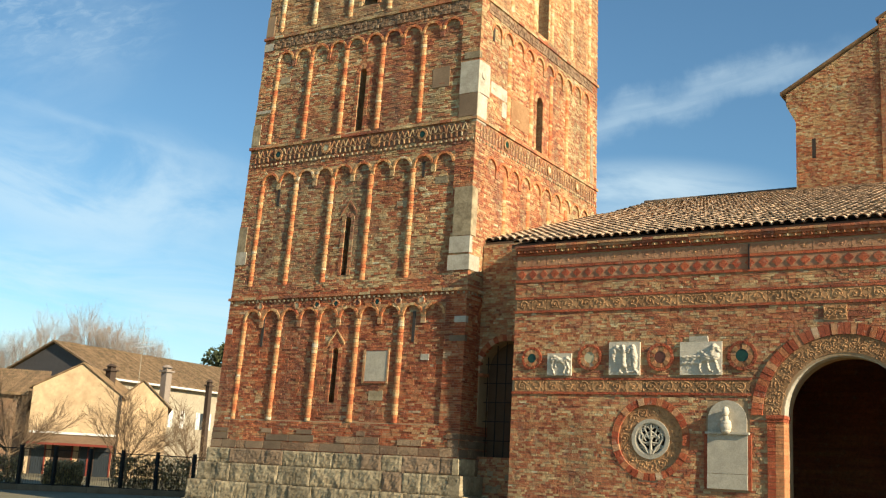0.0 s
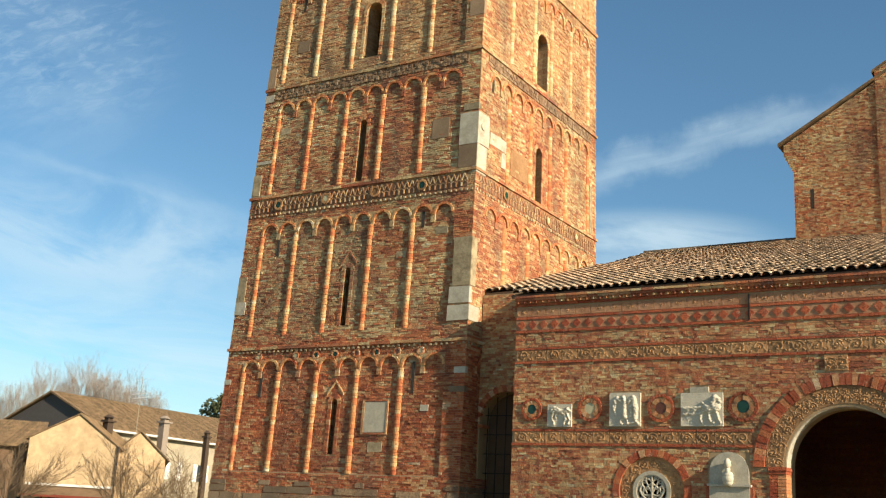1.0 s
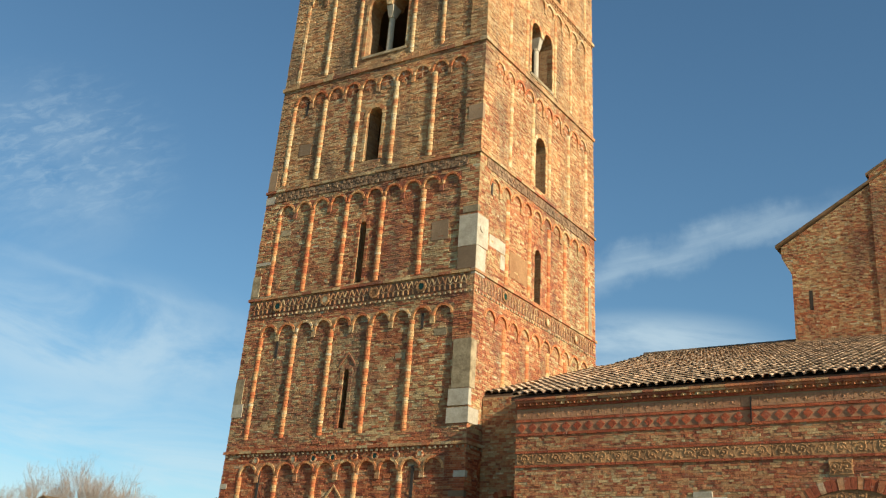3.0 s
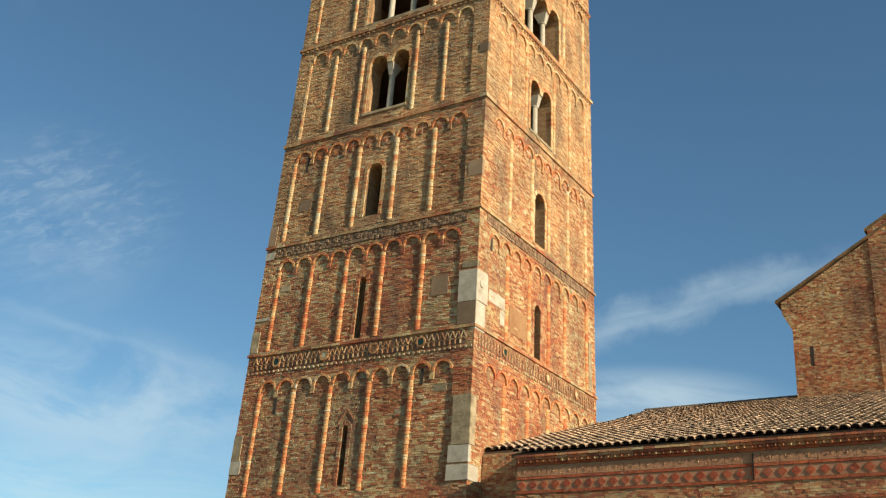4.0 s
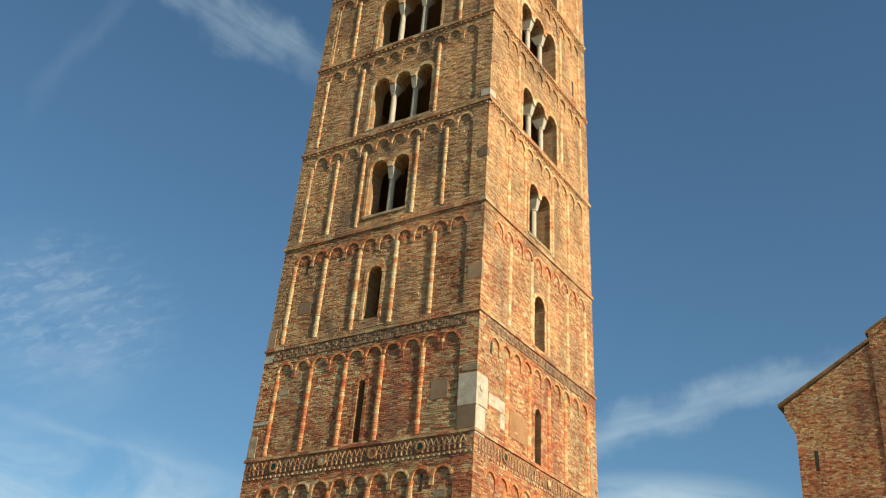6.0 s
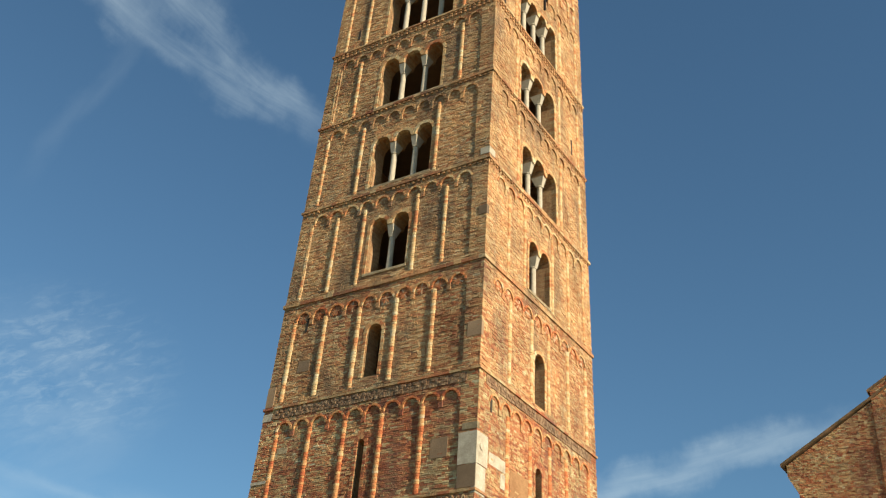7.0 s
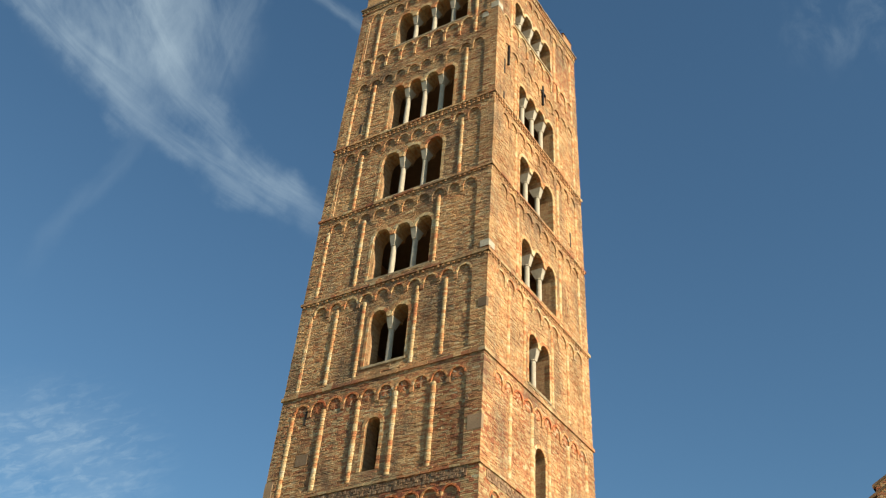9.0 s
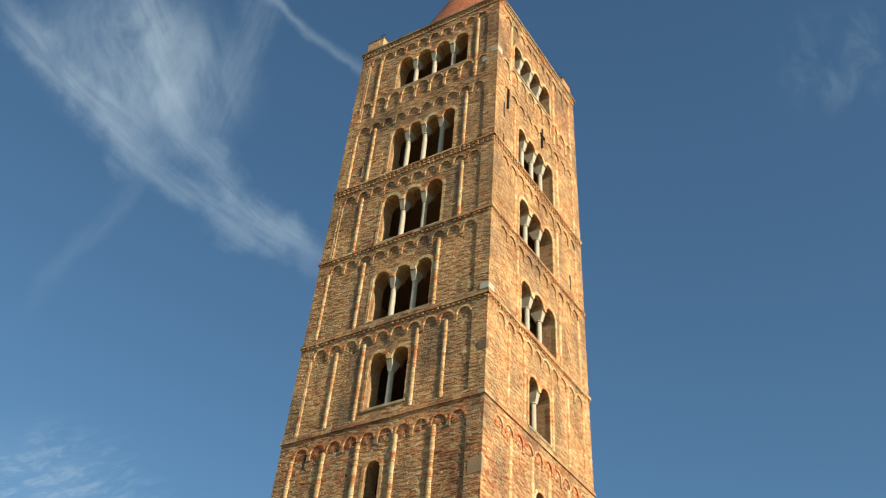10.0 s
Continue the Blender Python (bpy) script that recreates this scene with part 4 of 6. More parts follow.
wall = Lump()
mid, r, spring = DOOR
ROSE = (5.40, 2.62, 0.77)
for x0, x1 in ((PX0, ROSE[0] - ROSE[2]), (ROSE[0] + ROSE[2], mid - r), (mid + r, PX1)):
    wall.box(x0, x1, PY + 0.008, PY + 0.75, 0, PTOP)
ts = np.linspace(0, math.pi, 33)
for a, b in zip(ts[:-1], ts[1:]):
    xa, xb = ROSE[0] - ROSE[2] * math.cos(a), ROSE[0] - ROSE[2] * math.cos(b)
    za, zb = ROSE[2] * math.sin(a), ROSE[2] * math.sin(b)
    for la, lb, ha, hb in ((0, 0, ROSE[1] - za, ROSE[1] - zb), (ROSE[1] + za, ROSE[1] + zb, PTOP, PTOP)):
        wall.hexa([(xa, PY + .008, la), (xb, PY + .008, lb), (xb, PY + .75, lb), (xa, PY + .75, la), (xa, PY + .008, ha), (xb, PY + .008, hb), (xb, PY + .75, hb), (xa, PY + .75, ha)])
ts = np.linspace(0, math.pi, 25)
for a, b in zip(ts[:-1], ts[1:]):
    xa, xb = mid - r * math.cos(a), mid - r * math.cos(b)
    za, zb = spring + r * math.sin(a), spring + r * math.sin(b)
    wall.hexa([(xa, PY + .008, za), (xb, PY + .008, zb), (xb, PY + .75, zb), (xa, PY + .75, za), (xa, PY + .008, PTOP), (xb, PY + .008, PTOP), (xb, PY + .75, PTOP), (xa, PY + .75, PTOP)])
porch_wall = wall.weld().part("front_wall", mortar, porch)
for x0, x1, y0, y1, z1, nm in ((PX0, PX0 + .7, PY + .75, .68, PTOP, "return_wall"), (PX0, PX1, 6.0, 6.3, 8.8, "inner_wall"), (.2, .5, 8.9, 14, 9.6, "return_wall")):
    b = Lump()
    b.box(x0, x1, y0, y1, 0, z1)
    b.part(nm, brick_porch if nm != "inner_wall" else brick_porch, porch)
# unseen end wall, raised to the roof slope to keep the sun out
b = Lump()
b.hexa([(PX1 - .7, PY + .75, 0), (PX1, PY + .75, 0), (PX1, 13.9, 0), (PX1 - .7, 13.9, 0), (PX1 - .7, PY + .75, 7.48), (PX1, PY + .75, 7.48), (PX1, 13.9, 11.98), (PX1 - .7, 13.9, 11.98)])
b.part("return_wall", old_wall, porch)
b = Lump()
b.box(PX0, PX1, PY + .2, PY + .75, PTOP, 7.27)
b.part("wall_plate", eaves_wood, porch)
b = Lump()
b.box(PX0, PX1, PY + .75, 6.0, 0.02, .10)
b.part("porch_floor", paving, porch)

# link between tower and porch, with its arched window
LY, LR, LM, LS = 0.68, 0.79, 0.94, 4.31
link = Lump()
for x0, x1 in ((0.10, LM - LR), (LM + LR, PX0)):
    link.box(x0, x1, LY, LY + .5, 0, 7.72)
link.box(LM - LR, LM + LR, LY, LY + .5, 0, 2.06)
for a, b in zip(ts[:-1], ts[1:]):
    xa, xb = LM - LR * math.cos(a), LM - LR * math.cos(b)
    za, zb = LS + LR * math.sin(a), LS + LR * math.sin(b)
    link.hexa([(xa, LY, za), (xb, LY, zb), (xb, LY + .5, zb), (xa, LY + .5, za), (xa, LY, 7.72), (xb, LY, 7.72), (xb, LY + .5, 7.72), (xa, LY + .5, 7.72)])
link_wall = link.weld().part("link_wall", mortar, porch)
# dark sheet added behind the arch in place of the shaded room
b = Lump()
b.box(LM - LR - .1, LM + LR + .1, LY + .502, LY + .60, 1.9, 5.4)
b.part("back_panel", eaves_wood, link_wall)
for i in range(6):
    b = Lump()
    x = LM - LR + 0.11 + i * (2 * LR - .22) / 5
    b.tube((x, LY + .25, 2.06), (x, LY + .25, LS + math.sqrt(LR ** 2 - (x - LM) ** 2)), .014, .014, 6)
    b.part("grille_bar", iron, link_wall)
for z in (2.5, 3.0, 3.5, 4.0, 4.5):
    b = Lump()
    b.tube((LM - LR, LY + .27, z), (LM + LR, LY + .27, z), .012, .012, 6)
    b.part("grille_bar", iron, link_wall)
b = Lump()
b.box(LM - LR - .04, LM - LR + .12, LY - .05, LY + .3, 4.16, 4.24)
b.part("impost", brick_orange, link_wall)
for i in range(14):
    b = Lump()
    x, z, q = random.uniform(.15, 1.6), random.uniform(.3, 1.75), random.uniform(.1, .17)
    b.box(x, x + q * 1.3, LY - .02, LY + .05, z, z + q, .012)
    b.part("rubble_stone", stone_grey, link_wall)

# friezes: scroll panels in two bands, a row of diamonds, and thin red courses
BANDS = [(6.40, 6.72, PX0, PX1), (6.74, 7.0, PX0, PX1), (5.60, 5.97, PX0, PX1), (3.62, 3.99, PX0, mid - 1.98)]
for z0, z1, x0, x1, m in ((6.36, 6.42, PX0, PX1, terracotta), (6.70, 6.76, PX0, PX1, terracotta), (5.93, 5.985, PX0, PX1, terracotta), (5.59, 5.645, PX0, PX1, terracotta),
                          (3.945, 4.0, PX0, mid - 1.96, terracotta), (3.61, 3.665, PX0, mid - 1.96, terracotta)):
    b = Lump()
    x = x0
    while x < x1:
        e = min(x1, x + random.uniform(.26, .32))
        b.box(x, e - .006, PY - .022 + random.uniform(-.003, .003), PY + .04, z0, z1)
        x = e
    stuff(b.part("red_course", m, porch_wall))


def scroll(lump, cx, cz, w, h, y, flip):
    """A vine scroll in relief: one uneven coil, its stalk, buds and pointed leaves all round."""
    turns, n = random.uniform(1.15, 1.6), 15
    start = (math.pi if flip else 0) + random.uniform(-.5, .5)
    up = -1 if flip else 1
    sx0, off = random.uniform(.95, 1.2), random.uniform(-.05, .05) * w
    pts = []
    for i in range(n + 1):
        t = i / n
        a = 2 * math.pi * turns * t + start
        rr = (0.44 - 0.33 * t) * h
        pts.append((cx + off + rr * math.cos(a) * sx0, cz + up * rr * math.sin(a)))
    for i, ((xa, za), (xb, zb)) in enumerate(zip(pts[:-1], pts[1:])):
        r = random.uniform(.011, .019) * min(1, h / .2)
        lump.tube((xa, y - .004, za), (xb, y - .004, zb), r, r, 5)
        if i % 3 == 1 and i < 11:                         # leaf thrown off the coil
            d = Vector((xa - cx, 0, za - cz)).normalized()
            q = Vector((xa, y - .006, za))
            lump.tube(q, q + (d + Vector((d.z * up, 0, -d.x * up)) * .7) * .055 * min(1, h / .2), .018 * min(1, h / .2), .005, 5)
    lump.tube((cx + off, y - .012, cz), (cx + off + .01, y - .02, cz), .026 * min(1, h / .2), .012, 6)
    for sx, sz in ((-.44, .36), (.44, -.36), (.42, .38), (-.42, -.38)):
        for k in (-.5, .5):
            lump.tube((cx + sx * w, y - .006, cz + sz * h), (cx + (sx + k * .16) * w * .85, y - .004, cz + sz * h * (.55 + .2 * k)), .016, .007, 5)


for z0, z1, x0, x1 in ((5.65, 5.925, PX0 + .04, 12.2), (3.67, 3.94, PX0 + .06, mid - 1.98)):
    n = int((x1 - x0) / .40)
    for i in range(n):
        xa, xb = x0 + (x1 - x0) * i / n, x0 + (x1 - x0) * (i + 1) / n
        b = Lump()
        b.box(xa, xb - .008, PY - .008 + random.uniform(-.003, .003), PY + .04, z0, z1)
        panel = b.part("frieze_panel", ornament, porch_wall)
        c = Lump()
        scroll(c, (xa + xb) / 2, (z0 + z1) / 2, xb - xa, z1 - z0, PY - .002, i % 2)
        stuff(c.part("vine_scroll", ornament, panel))
# upper carved band, weathered
n = 26
for i in range(n):
    xa, xb = PX0 + .02 + 10.4 * i / n, PX0 + .02 + 10.4 * (i + 1) / n
    b = Lump()
    b.box(xa, xb - .008, PY - .012, PY + .04, 6.77, 6.99)
    panel = b.part("frieze_panel", rose_brick, porch_wall)
    c = Lump()
    scroll(c, (xa + xb) / 2, 6.88, xb - xa, .18, PY + .001, i % 2)
    stuff(c.part("vine_scroll", ornament if i % 5 < 3 else rose_brick, panel))
b = Lump()
b.box(PX0, PX1, PY - .004, PY + .04, 6.43, 6.69)
band = b.part("diamond_band", rose_brick, porch_wall)
x = PX0 + .16
while x < 12.3:
    q = .112 * random.uniform(.95, 1.04)
    b = Lump()
    b.add([(x - q, PY - .022, 6.56), (x, PY - .022, 6.56 - q), (x + q, PY - .022, 6.56), (x, PY - .022, 6.56 + q), (x - q, PY + .02, 6.56), (x, PY + .02, 6.56 - q), (x + q, PY + .02, 6.56), (x, PY + .02, 6.56 + q)],
          [(0, 1, 2, 3), (0, 4, 5, 1), (1, 5, 6, 2), (2, 6, 7, 3), (3, 7, 4, 0)])
    b.part("diamond", terracotta, band)
    x += .30

# brickwork of the porch, with gaps for the portal, rose, roundels and reliefs
ROUND = [(5.40, 2.62, .94), (2.34, 4.47, .27), (3.87, 4.48, .31), (5.62, 4.47, .32), (7.50, 4.49, .33)]
RECTS = [(2.78, 3.41, 4.05, 4.58), (4.38, 5.14, 4.06, 4.83), (6.10, 7.06, 4.04, 4.80), (6.30, 6.74, 4.80, 4.93), (6.70, 7.66, 1.55, 3.2), (9.24, 9.72, 5.23, 5.55)]


def porch_free(x0, x1, z):
    """The parts of a run of wall that carry plain bricks at height z."""
    for b0, b1, xa, xb in BANDS:
        if b0 - .02 < z < b1 + .02 and x0 < xb:
            if xb >= PX1:
                return []
            x0 = max(x0, xb)
    holes = [(cx - math.sqrt(rr * rr - (z - cz) ** 2), cx + math.sqrt(rr * rr - (z - cz) ** 2)) for cx, cz, rr in ROUND if abs(z - cz) < rr]
    holes += [(a, b) for a, b, za, zb in RECTS if za - .03 < z < zb + .03]
    dm, dr, ds = DOOR
    if z < ds + 1.95:
        hw = 1.6 if z < ds else math.sqrt(max(0, 1.95 ** 2 - (z - ds) ** 2))
        if z >= ds - .1:
            hw = math.sqrt(max(0, 1.95 ** 2 - (max(z, ds) - ds) ** 2))
        holes.append((dm - hw, dm + hw))
    if abs(z - 3.1) < .42:
        holes.append((6.72 + .0, 7.62))
    runs = [(x0, x1)]
    for a, b in holes:
        runs = [q for p0, p1 in runs for q in ((p0, min(p1, a)), (max(p0, b), p1)) if q[1] - q[0] > .03]
    return runs


def wall_bricks(x0, x1, z0, z1, y, free, hmin=.047, hmax=.066):
    cells = []
    z = z0
    while z < z1 - .03:
        h = random.uniform(hmin, hmax)
        for a, b in free(x0, x1, z + h / 2):
            x = a
            while x < b - .01:
                e = min(b, x + random.choice((.07, .10, .12, .16, .21)) * random.uniform(.85, 1.15))
                if b - e < .06:
                    e = b
                cells.append((x, e - .007, z, z + h - .007, y))
                x = e
        z += h
    return cells


def flat_bricks(cells, relief=.0038):
    c = np.array(cells)
    n = len(c)
    o = np.random.normal(0, relief, n).clip(-.008, .016)
    v = np.empty((n, 8, 3))
    chip = np.random.uniform(-.004, .004, (n, 4, 3))
    for i, (a, b) in enumerate(((0, 2), (1, 2), (1, 3), (0, 3))):
        v[:, i] = np.stack([c[:, a], c[:, 4] - o, c[:, b]], -1) + chip[:, i] * np.array((1, .4, 1))
        v[:, 4 + i] = np.stack([c[:, a], c[:, 4] + .03, c[:, b]], -1)
    quads = np.array([(0, 1, 2, 3), (4, 5, 1, 0), (5, 6, 2, 1), (6, 7, 3, 2), (7, 4, 0, 3)])
    return v.reshape(-1, 3), (np.arange(n)[:, None, None] * 8 + quads[None]).reshape(-1, 4)


porch_cells = wall_bricks(PX0, 13.0, 0.0, 7.02, PY, porch_free)
near_porch = [q for q in porch_cells if 2.0 < q[0] < 4.4 and 1.2 < q[2] < 3.55][:300]
picked = set(near_porch)
stuff(fast_mesh("brickwork", *flat_bricks([q for q in porch_cells if q not in picked]), brick_porch, porch_wall))



def link_free(x0, x1, z):
    hw = LR if z < LS else math.sqrt(max(0, LR * LR - (z - LS) ** 2))
    if z < 2.06 or z > LS + LR:
        return [(x0, x1)]
    return [q for q in ((x0, LM - hw - .1), (LM + hw + .1, x1)) if q[1] - q[0] > .03]


stuff(fast_mesh("brickwork", *flat_bricks(wall_bricks(0.1, PX0, 0, 7.7, LY - .006, link_free)), brick_porch, link_wall))

# cornice under the eaves
for z0, z1, o, m in ((7.03, 7.09, .022, terracotta), (7.095, 7.155, .050, brick_porch), (7.16, 7.22, .105, brick_red), (7.225, 7.28, .130, brick_porch)):
    b = Lump()
    x = PX0
    while x < PX1:
        e = min(PX1, x + .28)
        b.box(x, e - .008, PY - o, PY + .1, z0, z1)
        x = e
    stuff(b.part("cornice_course", m, porch_wall))
# saw-tooth course of bricks set on edge
b = Lump()
x = PX0 + .08
while x < 12.8:
    b.add([(x - .075, PY - .045, 7.100), (x + .075, PY - .045, 7.100), (x, PY - .100, 7.100), (x - .075, PY - .045, 7.158), (x + .075, PY - .045, 7.158), (x, PY - .100, 7.158)], [(0, 2, 5, 3), (2, 1, 4, 5), (3, 5, 4), (0, 1, 2)])
    x += .17
stuff(b.part("sawtooth_course", brick_porch, porch_wall))
b = Lump()
b.box(7.655, 7.68, PY - .05, PY + .02, 6.40, 6.98)
b.part("iron_tie", iron, porch_wall)
b = Lump()
b.box(9.24, 9.72, PY - .02, PY + .04, 5.23, 5.55)
pn = b.part("frieze_panel", ornament, porch_wall)
c = Lump()
scroll(c, 9.36, 5.39, .24, .28, PY - .02, 0)
scroll(c, 9.60, 5.39, .24, .28, PY - .02, 1)
stuff(c.part("vine_scroll", ornament, pn))


def ring_pieces(cx, cz, r0, r1, y0, y1, n, a0, a1, parent, mats, name="voussoir"):
    """Wedge-shaped bricks round an arch or roundel."""
    for i in range(n):
        t0 = a0 + (a1 - a0) * i / n
        t1 = a0 + (a1 - a0) * (i + 1) / n - .010 / r1
        q = [(t0, r0), (t1, r0), (t1, r1), (t0, r1)]
        o = random.uniform(-.008, .008)
        b = Lump()
        b.hexa([(cx - k * math.cos(t), y1, cz + k * math.sin(t)) for t, k in q] + [(cx - k * math.cos(t), y0 + o, cz + k * math.sin(t)) for t, k in q])
        b.part(name, mats[i % len(mats)], parent)


ring_pieces(LM, LS, LR, LR + .16, LY - .02, LY + .1, 20, 0, math.pi, link_wall, [brick_orange, terracotta])
# portal: voussoirs, carved archivolt, pale rim, imposts and pilasters
ring_pieces(mid, spring, 1.72, 1.96, PY - .035, PY + .06, 44, 0, math.pi, porch_wall, [terracotta, terracotta, brick_orange])
arch = Lump()
for a, b in zip(ts[:-1], ts[1:]):
    q = [(a, 1.34), (b, 1.34), (b, 1.71), (a, 1.71)]
    arch.hexa([(mid - k * math.cos(t), PY + .08, spring + k * math.sin(t)) for t, k in q] + [(mid - k * math.cos(t), PY - .006, spring + k * math.sin(t)) for t, k in q])
archivolt = arch.weld().part("archivolt", ornament, porch_wall)
for i in range(25):
    t = math.pi * (i + .5) / 25
    c = Lump()
    k = 1.525 + (.07 if i % 2 else -.07)
    scroll(c, mid - k * math.cos(t), spring + k * math.sin(t), .22, .21, PY + .003, i % 2)
    scroll(c, mid - (3.05 - k) * math.cos(t), spring + (3.05 - k) * math.sin(t), .12, .11, PY + .002, (i + 1) % 2)
    stuff(c.part("vine_scroll", ornament, archivolt))
rim = Lump()
for a, b in zip(ts[:-1], ts[1:]):
    q = [(a, 1.265), (b, 1.265), (b, 1.335), (a, 1.335)]
    rim.hexa([(mid - k * math.cos(t), PY + .35, spring + k * math.sin(t)) for t, k in q] + [(mid - k * math.cos(t), PY + .02, spring + k * math.sin(t)) for t, k in q])
rim.weld().part("arch_rim", stone_white, porch_wall)
for sx in (-1, 1):
    x0, x1 = mid + sx * 1.27, mid + sx * 1.62
    b = Lump()
    b.box(min(x0, x1), max(x0, x1), PY - .045, PY + .5, 3.06, 3.13)
    b.box(min(x0, x1) - .02, max(x0, x1) + .02, PY - .065, PY + .5, 3.13, 3.20)
    b.part("impost", terracotta, porch_wall)
    z = 0.0
    while z < 3.04:
        h = min(.072, 3.06 - z)
        for xa, xb in ((min(x0, x1), (x0 + x1) / 2 - .004), ((x0 + x1) / 2, max(x0, x1))):
            b = Lump()
            b.box(xa, xb, PY - .03 + random.uniform(-.004, .004), PY + .4, z, z + h - .008)
            b.part("pilaster_brick", terracotta if (xa < mid) == (xa == min(x0, x1)) else lit_jamb_brick, porch_wall)
        z += h

# glazed bowls in rings of brick
for (cx, cz, rr), gl in zip(ROUND[1:], (green_glaze, cream_glaze, brown_glaze, green_glaze)):
    ring = Lump()
    ring.tube((cx, PY + .05, cz), (cx, PY - .012, cz), rr * .8, rr * .8, 24)
    plate = ring.part("roundel", ornament, porch_wall)
    ring_pieces(cx, cz, rr * .80, rr, PY - .035, PY + .05, 22, 0, 2 * math.pi, plate, [terracotta], "ring_brick")
    ring_pieces(cx, cz, rr * .44, rr * .76, PY - .028, PY + .02, 12, 0, 2 * math.pi, plate, [brick_orange, ornament], "ring_brick")
    d = Lump()
    for k in range(4):
        d.tube((cx, PY - .02 + .012 * k, cz), (cx, PY - .008 + .012 * k, cz), rr * (.42 - .06 * k), rr * (.36 - .06 * k), 20)
    d.part("glazed_bowl", gl, plate)

# rose window
cx, cz = 5.40, 2.62
ring_pieces(cx, cz, .77, .93, PY - .014, PY + .12, 36, 0, 2 * math.pi, porch_wall, [terracotta, brick_orange, terracotta])
rg = Lump()
m = 40
for i in range(m):
    t0, t1 = 2 * math.pi * i / m, 2 * math.pi * (i + 1) / m
    q = [(t0, .43), (t1, .43), (t1, .775), (t0, .775)]
    rg.hexa([(cx - k * math.cos(t), PY + .16, cz + k * math.sin(t)) for t, k in q] + [(cx - k * math.cos(t), PY + .040, cz + k * math.sin(t)) for t, k in q])
rose = rg.weld().part("rose_surround", ornament, porch_wall)
for i in range(15):
    t = 2 * math.pi * i / 15
    c = Lump()
    scroll(c, cx - .61 * math.cos(t), cz + .61 * math.sin(t), .24, .24, PY + .047, i % 2)
    stuff(c.part("vine_scroll", ornament, rose))
# near-black disc stands in for the shaded depth behind the tracery
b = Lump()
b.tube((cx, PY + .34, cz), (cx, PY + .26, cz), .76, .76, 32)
b.part("rose_back", void_shade, rose)
tr = Lump()
for i in range(m):
    t0, t1 = 2 * math.pi * i / m, 2 * math.pi * (i + 1) / m
    for r0, r1, y in ((.365, .45, .014), (.335, .37, .036)):
        q = [(t0, r0), (t1, r0), (t1, r1), (t0, r1)]
        tr.hexa([(cx - k * math.cos(t), PY + .14, cz + k * math.sin(t)) for t, k in q] + [(cx - k * math.cos(t), PY + y, cz + k * math.sin(t)) for t, k in q])


def branch_line(lump, pts, r0, r1, y):
    n = len(pts) - 1
    for i in range(n):
        (xa, za), (xb, zb) = pts[i], pts[i + 1]
        ra, rb = r0 + (r1 - r0) * i / n, r0 + (r1 - r0) * (i + 1) / n
        lump.tube((cx + xa * .82, y - .03, cz + za * .82), (cx + xb * .82, y - .03, cz + zb * .82), ra * .85, rb * .85, 6)


branch_line(tr, [(0, -.42), (0, -.1), (0, .15), (0, .42)], .040, .028, PY + .08)
for sx in (-1, 1):
    for z, reach, curl in ((-.28, .26, .2), (-.08, .34, .24), (.10, .30, .2), (.22, .18, .14)):
        pts = []
        for i in range(9):
            t = i / 8
            pts.append((sx * reach * math.sin(t * 2.2), z + curl * t - .10 * math.sin(t * 5)))
        branch_line(tr, pts, .030, .022, PY + .085)
    branch_line(tr, [(sx * .06, -.40), (sx * .17, -.22), (sx * .27, -.12), (sx * .35, .02), (sx * .30, .16), (sx * .22, .10), (sx * .25, .02)], .034, .03, PY + .08)
    branch_line(tr, [(0, .25), (sx * .10, .33), (sx * .2, .30), (sx * .16, .22)], .026, .02, PY + .08)
    branch_line(tr, [(sx * .03, .0), (sx * .12, .14), (sx * .2, .05), (sx * .14, -.06)], .028, .022, PY + .08)
for sx in (-1, 1):
    for x0, z0, rr in ((.15, -.30, .07), (.29, -.22, .06), (.12, .08, .06), (.24, .24, .06), (.33, .10, .05), (.10, -.14, .05), (.09, .36, .04)):
        branch_line(tr, [(sx * (x0 + rr * (1 - i * .07) * math.cos(i * .7)), z0 + rr * (1 - i * .07) * math.sin(i * .7)) for i in range(10)], .022, .016, PY + .085)
tr.part("tracery", marble_shade, rose)

